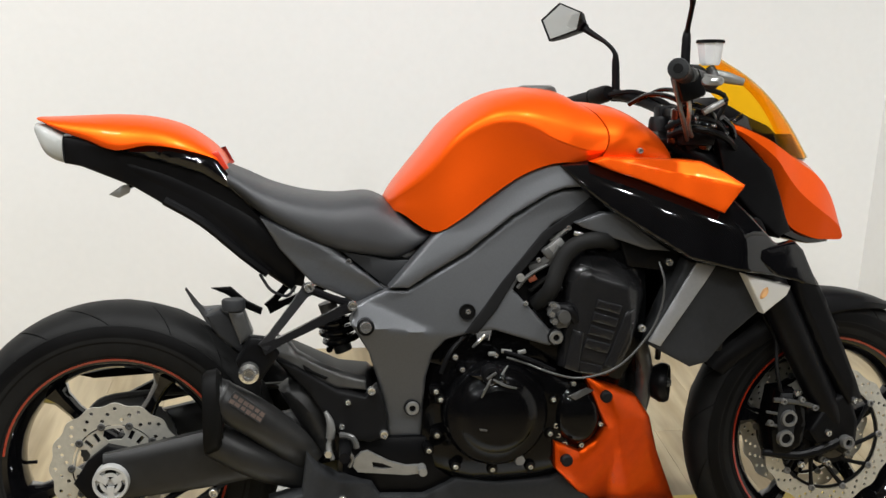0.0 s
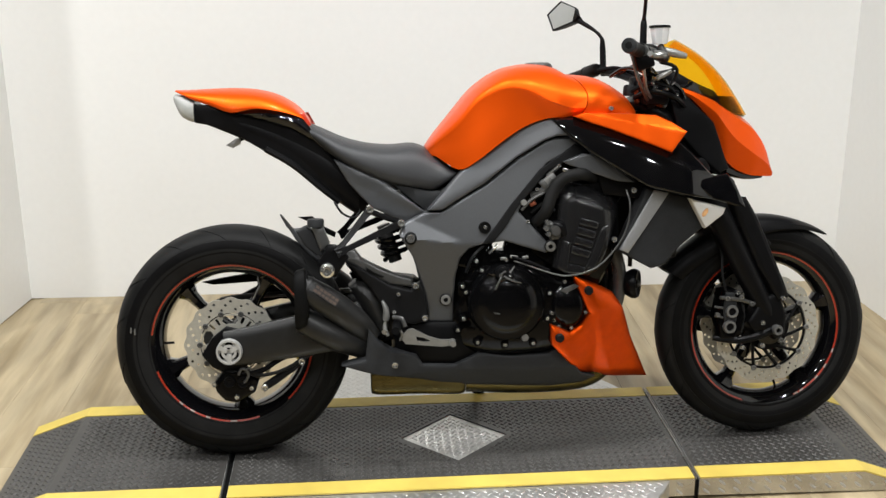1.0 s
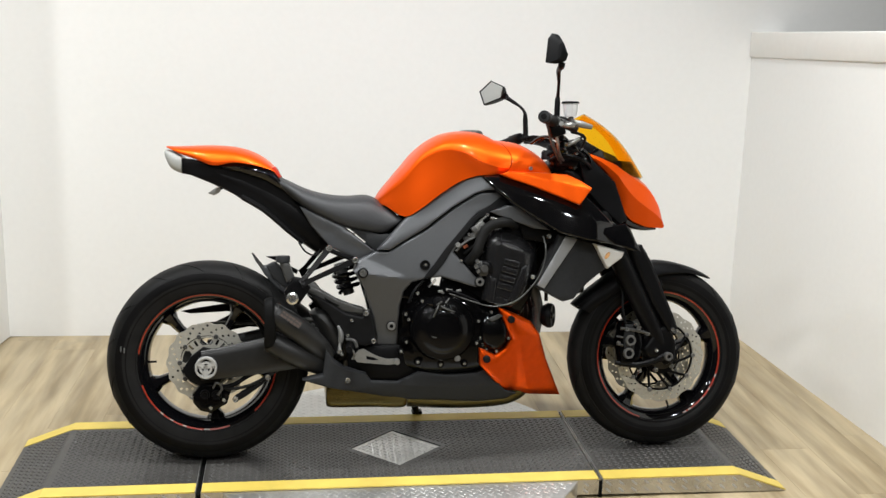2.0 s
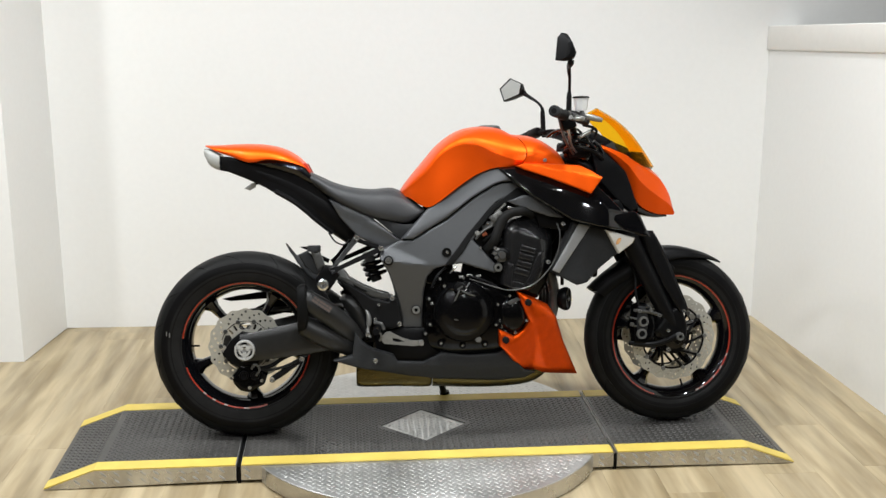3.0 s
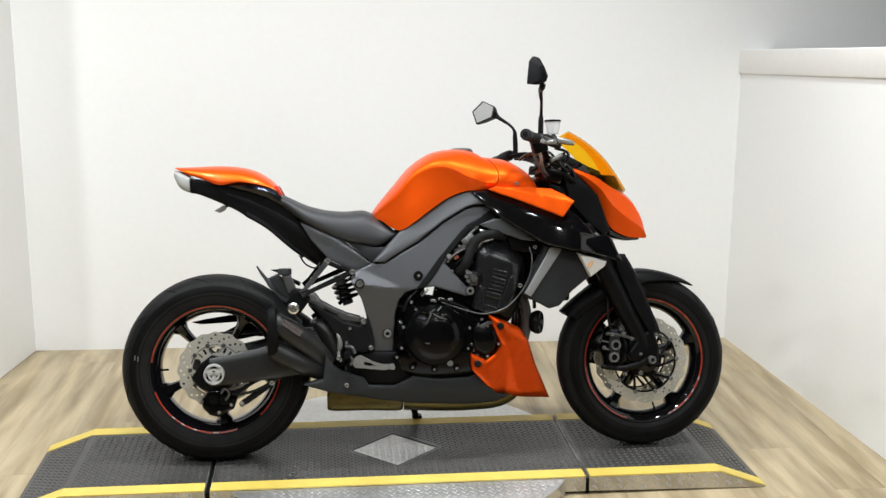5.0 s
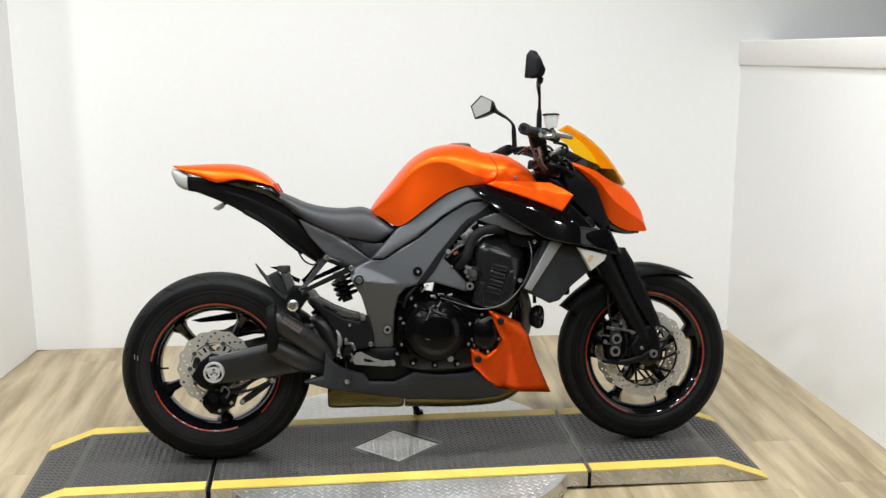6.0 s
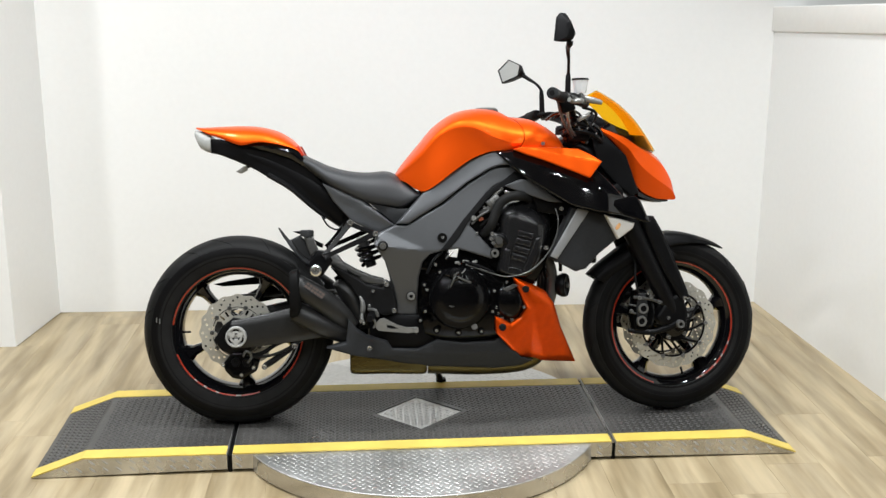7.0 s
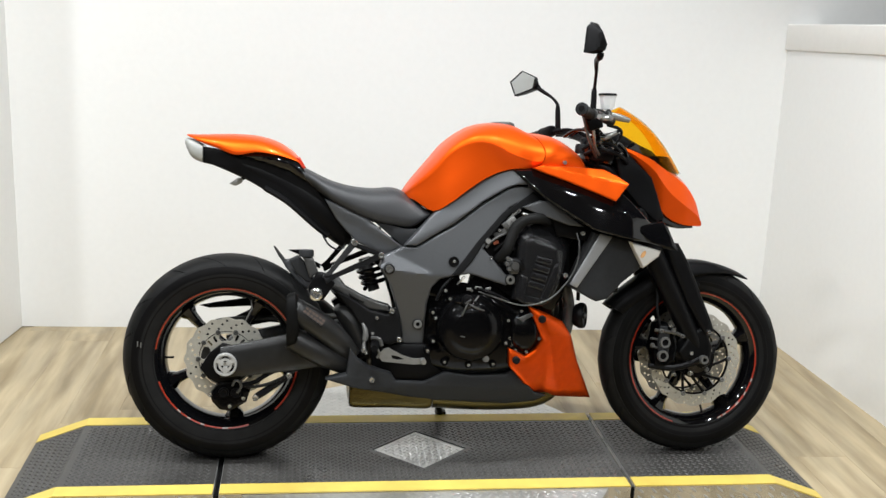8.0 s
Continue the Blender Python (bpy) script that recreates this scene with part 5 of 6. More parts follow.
cap = part("hub_cap", lathe([(r * 0.82, h) for r, h in [(0.0, -0.003), (0.014, -0.003), (0.016, -0.010), (0.024, -0.010), (0.026, -0.004), (0.032, -0.004), (0.034, -0.012), (0.0395, -0.012), (0.0415, -0.006), (0.0415, 0.02)]], (0.001, -0.145, 0.308), 40), "cap", bike, "machined silver axle cap")
for k in range(3):
    a = radians(30 + 120 * k)
    c = Vector((0.001, -0.152, 0.308))
    d, t = Vector((math.cos(a), 0, math.sin(a))), Vector((-math.sin(a), 0, math.cos(a)))
    rings = [[c + d * f + t * (w * x) + Vector((0, y, 0)) for x, y in ((-1, -0.004), (1, -0.004), (1, 0.006), (-1, 0.006))] for f, w in ((0.006, 0.007), (0.017, 0.0048), (0.029, 0.008))]
    part("cap_web", skin(bmesh.new(), rings), "cap", cap)
    # Black disc on the cap's face in place of a shaded pocket.
    part("cap_pocket_disc", lathe([(0.0, -0.002), (0.0100, -0.002), (0.0104, 0.004)], (0.001 + 0.0178 * math.cos(a + radians(60)), -0.150, 0.308 + 0.0178 * math.sin(a + radians(60))), 18), "pit", cap)
part("axle_bracket", panel([(-0.078, 0.290), (-0.050, 0.335), (-0.012, 0.364), (0.040, 0.352), (0.062, 0.290), (0.040, 0.255), (-0.020, 0.240), (-0.052, 0.256)], -0.098, 0.012, 0.004, 0.03), "satin", bike, "black caliper bracket round the axle")
# rear caliper, its bracket and stay
part("rear_caliper", panel([(-0.048, 0.214), (-0.018, 0.250), (0.019, 0.252), (0.041, 0.240), (0.072, 0.222), (0.060, 0.186), (0.010, 0.158), (-0.020, 0.165), (-0.042, 0.189)], -0.108, 0.06, 0.008, 0.02), "cast", bike, "black rear brake caliper")
for p in ((-0.006, -0.112, 0.218), (0.030, -0.112, 0.216)):
    part("caliper_piston", lathe([(0.0, -0.002), (0.008, -0.002), (0.010, -0.006), (0.0145, -0.006), (0.016, 0.004)], p, 18), "satin", bike)
bolts([(-0.046, -0.112, 0.212), (0.012, -0.112, 0.176), (0.052, -0.112, 0.200)], bike, 0.0065)
part("caliper_stay", tube([(0.089, -0.122, 0.206), (0.112, -0.122, 0.220), (0.160, -0.120, 0.252), (0.188, -0.118, 0.272)], (0.010, 0.011, 0.010, 0.009), 10, 3), "satin", bike)
bolts([(0.089, -0.136, 0.206), (0.188, -0.130, 0.272)], bike, 0.0095)
part("caliper_arm", tube([(0.045, -0.115, 0.240), (0.085, -0.118, 0.250), (0.13, -0.115, 0.277), (0.19, -0.112, 0.300)], 0.007, 10, 3), "satin", bike)
part("hose_banjo", tube([(0.020, -0.125, 0.240), (0.028, -0.128, 0.256), (0.042, -0.128, 0.252), (0.046, -0.125, 0.236), (0.034, -0.122, 0.218)], 0.004, 8, 4), "dull", bike)
part("brake_hose", tube([(0.055, -0.115, 0.236), (0.10, -0.128, 0.24), (0.15, -0.13, 0.256), (0.23, -0.12, 0.30), (0.32, -0.11, 0.36)], 0.005, 8), "rubber", bike)
part("wheel_guard", panel([(-0.099, 0.454), (-0.048, 0.464), (0.048, 0.478), (0.170, 0.490), (0.200, 0.440), (0.124, 0.445), (0.053, 0.452), (-0.068, 0.446)], 0.105, 0.012, 0.003, 0.03), "satin", bike, "black chain guard")
part("chain_guard", panel([(-0.02, 0.400), (0.06, 0.440), (0.14, 0.452), (0.24, 0.445), (0.24, 0.39), (0.12, 0.40), (0.04, 0.385)], 0.112, 0.02, 0.003, 0.03), "satin", bike)
part("sprocket", filled([[(math.cos(a) * (0.098 + 0.003 * (k % 2)), 0.311 + math.sin(a) * (0.098 + 0.003 * (k % 2))) for k, a in ((k, 2 * math.pi * k / 84) for k in range(84))], circle(0, 0.311, 0.06, 32)], 0.086, 0.092), "dull", bike)
part("chain", tube([(-0.10, 0.09, 0.311), (-0.07, 0.09, 0.385), (0.0, 0.09, 0.412), (0.25, 0.09, 0.42), (0.50, 0.09, 0.43)], 0.008, 8), "dull", bike)
# hugger with the brake fluid reservoir
part("rear_mudguard", panel([(0.1354, 0.6522), (0.152, 0.620), (0.170, 0.612), (0.2086, 0.614), (0.257, 0.570), (0.262, 0.520), (0.2393, 0.5217), (0.2121, 0.5398), (0.1750, 0.585)], -0.030, 0.03, 0.006, 0.02), "grey", bike, "grey plastic inner mudguard")
part("rear_reservoir", panel([(0.225, 0.632), (0.255, 0.629), (0.271, 0.586), (0.248, 0.566), (0.238, 0.593)], -0.158, 0.035, 0.005, 0.012), "dull", bike, "grey rear brake fluid reservoir")
part("reservoir_cap", lathe([(0.0, 0.010), (0.020, 0.010), (0.022, 0.007), (0.022, -0.010), (0.0, -0.010)], (0.236, -0.142, 0.641), 20, "z"), "dark_grey", bike)
part("hugger_box", panel([(0.184, 0.620), (0.210, 0.632), (0.226, 0.620), (0.240, 0.594), (0.250, 0.566), (0.274, 0.572), (0.262, 0.550), (0.235, 0.556), (0.205, 0.582)], -0.145, 0.04, 0.005, 0.010), "dark_grey", bike, "dark plastic hugger box")
part("reservoir_flap", panel([(0.177, 0.634), (0.2173, 0.6355), (0.2511, 0.6045), (0.2822, 0.5885), (0.278, 0.575), (0.246, 0.590), (0.222, 0.6105), (0.2077, 0.6205)], 0.085, 0.008, 0.002, 0.03), "satin", bike)
# exhaust hanger and passenger peg bracket
for a, b in (((0.377, 0.675), (0.290, 0.570)), ((0.457, 0.638), (0.290, 0.566))):
    rings = []
    for t, w in ((0, 0.012), (0.12, 0.009), (0.8, 0.007), (1, 0.011)):
        c = Vector((a[0] + (b[0] - a[0]) * t, -0.165 - 0.035 * t, a[1] + (b[1] - a[1]) * t))
        n = Vector((-(b[1] - a[1]), 0, b[0] - a[0])).normalized()
        rings.append([c + n * w + Vector((0, -0.006, 0)), c - n * w + Vector((0, -0.006, 0)), c - n * w + Vector((0, 0.008, 0)), c + n * w + Vector((0, 0.008, 0))])
    bm = skin(bmesh.new(), rings)
    both_sides("exhaust_hanger", bm, "cover", bike)
part("hanger_top", tube([(0.377, -0.168, 0.670), (0.42, -0.166, 0.652), (0.457, -0.165, 0.640)], 0.008, 8, 3), "satin", bike)
part("hanger_foot", panel([(0.268, 0.590), (0.300, 0.585), (0.320, 0.555), (0.285, 0.505), (0.250, 0.510), (0.240, 0.545)], -0.200, 0.02, 0.006, 0.02), "satin", bike)
bolts([(0.377, -0.174, 0.675), (0.457, -0.172, 0.638)], bike, 0.010)
part("hanger_bolt", lathe([(0.0, -0.010), (0.006, -0.010), (0.008, -0.014), (0.012, -0.014), (0.0135, -0.008), (0.0185, -0.006), (0.0190, 0.012)], (0.265, -0.220, 0.527), 24), "zinc", bike, "large silver hanger bolt")
# exhaust cans: two on each side
def can(line, radii, squash):
    bm = bmesh.new()
    pts = catmull(line, 5)
    rings = []
    for i, p in enumerate(pts):
        d = (pts[min(i + 1, len(pts) - 1)] - pts[max(i - 1, 0)]).normalized()
        v = d.cross(Vector((0, 1, 0))).normalized()
        f = min(i / 5, len(radii) - 1.001)
        r = radii[int(f)] * (1 - f % 1) + radii[int(f) + 1] * (f % 1)
        rings.append([p + Vector((0, 1, 0)) * (r * squash * math.cos(a)) + v * (r * math.sin(a)) for a in (2 * math.pi * k / 24 for k in range(24))])
    first = rings[0]
    c = sum(first, Vector()) / len(first)
    d = (pts[1] - pts[0]).normalized()
    inner = [[c + (q - c) * 0.86 for q in first], [c + (q - c) * 0.80 + d * 0.06 for q in first]]
    return skin(bm, inner[::-1] + rings)


upper = [Vector((0.197, -0.190, 0.480)), Vector((0.251, -0.190, 0.449)), Vector((0.294, -0.184, 0.418)), Vector((0.343, -0.168, 0.372)), Vector((0.376, -0.148, 0.330))]
lower = [Vector((0.194, -0.172, 0.393)), Vector((0.249, -0.174, 0.362)), Vector((0.296, -0.168, 0.336)), Vector((0.347, -0.152, 0.312)), Vector((0.392, -0.135, 0.286))]
both_sides("exhaust_can", can(upper, (0.036, 0.037, 0.037, 0.034, 0.026), 0.95), "can", bike, "stubby satin black upper exhaust can")
both_sides("exhaust_can", can(lower, (0.034, 0.036, 0.035, 0.031, 0.024), 0.95), "can", bike, "stubby satin black lower exhaust can")
both_sides("can_band", can([upper[0] + (upper[1] - upper[0]) * t for t in (0.16, 0.22, 0.28)], (0.0378, 0.0384, 0.0378), 0.95), "can", bike)
both_sides("exhaust_shield", panel([(0.316, 0.470), (0.334, 0.484), (0.360, 0.484), (0.386, 0.468), (0.408, 0.436), (0.420, 0.395), (0.424, 0.345), (0.398, 0.325), (0.372, 0.375), (0.338, 0.430)], -0.160, 0.04, 0.012, 0.012, bulge=0.022, reach=0.045), "can", bike)
rings = []
for x, k in ((0.212, 0.86), (0.205, 0.98), (0.186, 1.0), (0.180, 0.94), (0.182, 0.80), (0.215, 0.74)):
    rings.append([Vector((x, -0.190 + 0.042 * k * math.copysign(abs(math.cos(a)) ** 0.8, math.cos(a)), 0.452 + 0.078 * k * math.copysign(abs(math.sin(a)) ** 0.8, math.sin(a)) + 0.3 * (x - 0.2)))
                  for a in (2 * math.pi * q / 28 for q in range(28))])
both_sides("exhaust_tip", skin(bmesh.new(), rings), "pit", bike, "black oval exhaust end cap")
plate = part("label_plate", moved(block(-0.036, 0.036, -0.001, 0.001, -0.012, 0.012, 0), Matrix.Translation((0.2605, -0.2225, 0.4640)) @ Matrix.Rotation(radians(36), 4, "Y") @ Matrix.Rotation(radians(-16), 4, "X")), "can", bike, "small worn label plate")
for k in range(12):
    m = Matrix.Translation((0.2605, -0.2233, 0.4640)) @ Matrix.Rotation(radians(36), 4, "Y") @ Matrix.Rotation(radians(-16), 4, "X") @ Matrix.Translation((-0.0295 + 0.0117 * (k % 6), 0, 0.005 if k < 6 else -0.0055))
    part("label_bar", moved(block(-0.0032 - 0.0006 * (k * 5 % 4), 0.0050, -0.0004, 0.0004, -0.0030 - 0.0005 * (k * 3 % 4), 0.0034, 0), m), "label", plate)
# foot controls
part("heel_plate", panel([(0.300, 0.545), (0.352, 0.521), (0.426, 0.474), (0.479, 0.460), (0.503, 0.482), (0.512, 0.464), (0.520, 0.422), (0.525, 0.380), (0.489, 0.369), (0.436, 0.377), (0.407, 0.414), (0.373, 0.468), (0.325, 0.523)],
                        -0.163, 0.02, 0.006, 0.02), "matte", bike, "dark footrest hanger plate")
bolts([(0.491, -0.168, 0.472), (0.514, -0.168, 0.386)], bike, 0.0085)
bolts([(0.446, -0.168, 0.451), (0.434, -0.168, 0.404)], bike, 0.0055)
part("frame_link", panel([(0.300, 0.556), (0.318, 0.572), (0.336, 0.566), (0.352, 0.545), (0.398, 0.518), (0.440, 0.500), (0.482, 0.488), (0.484, 0.468), (0.427, 0.474), (0.375, 0.500), (0.325, 0.532), (0.304, 0.540)],
                          lambda x, z: -0.150 + 0.4 * max(0, z - (0.548 - 0.32 * (x - 0.32))), 0.03, 0.006, 0.008), "dull", bike, "grey cast linkage plate", 25)
# Black patch on the link that stands for a slot's shade.
part("link_slot_patch", panel([(0.362, 0.524), (0.385, 0.508), (0.410, 0.497), (0.404, 0.493), (0.366, 0.512)], -0.153, 0.004, 0.001, 0.02), "pit", bike)
part("pivot_casting", panel([(0.310, 0.525), (0.352, 0.508), (0.440, 0.466), (0.500, 0.458), (0.520, 0.440), (0.530, 0.360), (0.480, 0.330), (0.420, 0.370), (0.370, 0.455)], -0.120, 0.24, 0.008, 0.03), "satin", bike, "black swingarm pivot casting")
part("sump_guard", block(0.43, 0.66, -0.135, 0.135, 0.245, 0.372, 0.02), "satin", bike, "black engine underside casting")
part("shock_body", tube([(0.412, -0.03, 0.620), (0.445, -0.03, 0.520)], 0.018, 14, 2), "dull", bike)
coil = []
for k in range(43):
    a = 2 * math.pi * k / 12
    t = k / 42
    coil.append((0.421 + 0.025 * t + 0.030 * math.cos(a), -0.035 + 0.032 * math.sin(a), 0.596 - 0.062 * t + 0.010 * math.cos(a)))
part("shock_spring", tube(coil, 0.0068, 10, 1), "gloss", bike, "glossy black coil shock spring")
part("brake_pedal", filled([[(0.455, 0.352), (0.466, 0.364), (0.480, 0.367), (0.520, 0.345), (0.552, 0.335), (0.584, 0.335), (0.589, 0.327), (0.585, 0.320), (0.555, 0.317), (0.508, 0.322), (0.461, 0.327), (0.452, 0.338)],
                            [(0.488, 0.346), (0.508, 0.342), (0.527, 0.333), (0.508, 0.331), (0.490, 0.335)]], -0.208, -0.198), "alloy", bike, "dull bare alloy brake pedal", 20)
part("pedal_toe", lathe([(0.0, -0.03), (0.008, -0.03), (0.009, 0.0), (0.0, 0.0)], (0.582, -0.20, 0.328), 14), "alloy", bike)
part("master_cylinder", tube([(0.411, -0.172, 0.384), (0.413, -0.172, 0.400), (0.411, -0.172, 0.418), (0.403, -0.170, 0.436)], (0.0085, 0.0090, 0.0070, 0.0035), 12, 3), "mid", bike, "silver rear master cylinder")
part("push_rod", tube([(0.411, -0.172, 0.384), (0.408, -0.174, 0.364), (0.416, -0.180, 0.344)], (0.004, 0.006, 0.005), 10, 3), "alloy", bike)
part("rod_nut", lathe([(0.0, -0.008), (0.0075, -0.008), (0.0075, 0.008), (0.0, 0.008)], (0.407, -0.178, 0.356), 6), "zinc", bike)
part("foot_peg", tube([(0.440, -0.17, 0.372), (0.438, -0.215, 0.372), (0.434, -0.265, 0.374)], (0.013, 0.012, 0.010), 12, 3), "satin", bike)
part("peg_spring", tube([(0.430, -0.19, 0.395), (0.452, -0.20, 0.392), (0.460, -0.20, 0.372)], 0.006, 8, 3), "dull", bike)
part("pedal_spring", tube([(0.434, -0.20, 0.372), (0.444, -0.206, 0.368), (0.452, -0.206, 0.352), (0.446, -0.20, 0.336)], 0.0035, 8, 3), "mid", bike)

# --- front end, turned with the handlebar ---
FORK = 0.087
CLOSE = Matrix.Translation((0.008, 0.018, -0.003))


def closer(bm):
    """Parts of the right fork foot, set against the wheel."""
    return steered(moved(bm, CLOSE))


def ahead(bm):
    return steered(moved(bm, Matrix.Translation((0.008, 0, -0.003))))


def fork(s):
    y = FORK * s
    top = Vector((1.165, y, 0.93))
    foot = Vector((1.486, y, 0.297))
    d = (foot - top).normalized()
    pts = [top, top + d * 0.20, top + d * 0.24, top + d * 0.40, top + d * 0.52, top + d * 0.60, top + d * 0.655]
    return tube(pts, (0.024, 0.024, 0.032, 0.034, 0.032, 0.030, 0.024), 18, 3)


for s in (-1, 1):
    part("fork_leg", steered(fork(s)), "satin", bike, "black upside-down fork leg")
    part("fork_foot", ahead(panel([(1.430, 0.403), (1.477, 0.420), (1.500, 0.353), (1.496, 0.298), (1.467, 0.284), (1.442, 0.308), (1.407, 0.308), (1.387, 0.338)], FORK * s - 0.024, 0.045, 0.010, 0.02)), "satin", bike)
    part("fork_guard", ahead(panel([(1.334, 0.676), (1.378, 0.680), (1.412, 0.622), (1.488, 0.448), (1.504, 0.403), (1.472, 0.390), (1.410, 0.488), (1.355, 0.608)], FORK * s - 0.034, 0.055, 0.014, 0.02)), "satin", bike, "black fork guard")
    # caliper
    y = FORK * s
    part("front_caliper", ahead(panel([(1.322, 0.425), (1.357, 0.428), (1.380, 0.402), (1.390, 0.350), (1.378, 0.302), (1.345, 0.282), (1.312, 0.292), (1.306, 0.345)], y - 0.016, 0.055, 0.010, 0.016)), "cast", bike, "black radial front brake caliper")
    part("caliper_face", ahead(panel([(1.326, 0.420), (1.352, 0.420), (1.362, 0.370), (1.352, 0.306), (1.324, 0.306), (1.318, 0.372)], y - 0.020, 0.012, 0.006, 0.012)), "dark_grey", bike, "worn grey caliper face")
    for x, z in ((1.342, 0.368), (1.336, 0.326)):
        part("caliper_piston", ahead(lathe([(0.0105, 0.004), (0.0110, -0.006), (0.0165, -0.006), (0.0185, 0.004)], (x, y - 0.021, z), 24)), "mid", bike, "bare metal caliper piston cap")
        part("piston_cup", ahead(lathe([(0.0, -0.001), (0.0108, -0.001), (0.0108, 0.004)], (x, y - 0.021, z), 18)), "satin", bike)
    part("caliper_bridge", ahead(tube([(1.308, y - 0.02, 0.408), (1.365, y - 0.022, 0.400), (1.407, y - 0.02, 0.386)], 0.0055, 8, 3)), "dull", bike)
    part("caliper_mount", ahead(tube([(1.295, y, 0.293), (1.365, y - 0.014, 0.286), (1.420, y - 0.020, 0.298), (1.455, y - 0.020, 0.312)], (0.007, 0.010, 0.011, 0.012), 10, 4)), "satin", bike)
    part("brake_line", ahead(tube([(1.33, y - 0.01, 0.415), (1.318, y - 0.01, 0.47), (1.322, y * 0.9, 0.53), (1.300, y * 0.7, 0.58)], 0.0042, 8)), "matte", bike)
for x, z, mt in ((1.357, 0.421, "zinc"), (1.328, 0.405, "alloy"), (1.397, 0.388, "mid"), (1.300, 0.361, "mid"), (1.368, 0.407, "alloy")):
    part("caliper_bolt", closer(moved(bolt_mesh(0.0062, 0.006), Matrix.Translation((x, -0.129, z)))), mt, bike)
for x, z in ((1.509, 0.335), (1.445, 0.262), (1.501, 0.274)):
    part("carrier_bolt", closer(moved(bolt_mesh(0.0075, 0.005), Matrix.Translation((x, -0.082, z)))), "mid", bike)
for z in (0.378, 0.352):
    part("caliper_fin", closer(tube([(1.296, -0.118, z + 0.004), (1.318, -0.122, z)], 0.0035, 8, 2)), "dull", bike)
part("front_axle", closer(lathe([(0.0, -0.002), (0.0068, -0.002), (0.0072, -0.010), (0.0125, -0.010), (0.014, -0.006), (0.014, 0.26), (0.0, 0.26)], (1.467, -0.138, 0.314), 24)), "mid", bike, "silver front axle end")
# Black disc for the shade inside the axle's end.
part("axle_socket_disc", closer(lathe([(0.0, -0.0026), (0.0068, -0.0026), (0.0068, 0.0)], (1.467, -0.138, 0.314), 14)), "pit", bike)
for p in ((1.426, -0.136, 0.335), (1.480, -0.142, 0.402), (1.426, -0.136, 0.272), (1.373, -0.128, 0.268)):
    part("fork_bolt", closer(moved(bolt_mesh(0.0068, 0.006), Matrix.Translation(p))), "zinc", bike)
# mudguard: an arc over the tyre, flared at both ends
rings = []
for k in range(29):
    f = k / 28
    a = radians(149 - 96.5 * f)
    r = 0.309 + 0.020 * max(0, 1 - f / 0.22) ** 1.5 + 0.012 * max(0, (f - 0.72) / 0.28) ** 1.5
    w = 0.069 * (0.82 + 0.18 * min(1, f / 0.2)) * (1 - 0.90 * max(0, (f - 0.74) / 0.26) ** 1.5)
    drop = 0.040 * (1 - 0.93 * max(0, (f - 0.55) / 0.45))
    c = Vector((WB, 0, 0.304))
    d = Vector((math.cos(a), 0, math.sin(a)))
    thin = 1 - 0.8 * max(0, (f - 0.60) / 0.40)
    sec = [(-w, -drop), (-w * 0.97, -drop * 0.42), (-w * 0.80, 0.000), (-w * 0.40, 0.007 * thin), (0, 0.010 * thin), (w * 0.40, 0.007 * thin), (w * 0.80, 0.000), (w * 0.97, -drop * 0.42), (w, -drop)]
    inn = [(x * 0.95, q - 0.005 * thin) for x, q in reversed(sec)]
    rings.append([c + d * (r + q) + Vector((0, x, 0)) for x, q in sec + inn])
part("front_mudguard", steered(skin(bmesh.new(), rings)), "satin", bike, "black front mudguard", 40)
for s in (-1, 1):
    part("mudguard_bracket", steered(panel([(1.375, 0.585), (1.42, 0.60), (1.475, 0.545), (1.445, 0.505), (1.40, 0.53)], 0.074 * s - 0.004, 0.008, 0.003, 0.03)), "satin", bike)
# yokes and steering head
part("lower_yoke", steered(moved(block(-0.04, 0.04, -0.14, 0.14, -0.025, 0.025, 0.012), Matrix.Translation((1.235, 0, 0.755)) @ Matrix.Rotation(-RAKE, 4, "Y"))), "satin", bike)
part("upper_yoke", steered(moved(block(-0.045, 0.045, -0.135, 0.135, -0.015, 0.015, 0.010), Matrix.Translation((1.140, 0, 0.945)) @ Matrix.Rotation(-RAKE, 4, "Y"))), "satin", bike)
part("steering_head", tube([(1.120, 0, 0.935), (1.205, 0, 0.745)], 0.035, 16, 3), "satin", bike)
for s in (-1, 1):
    part("fork_cap", steered(lathe([(0.0, 0.030), (0.012, 0.030), (0.016, 0.020), (0.024, 0.016), (0.024, -0.01)], (1.150, 0.105 * s, 0.945), 18, "z")), "dull", bike)
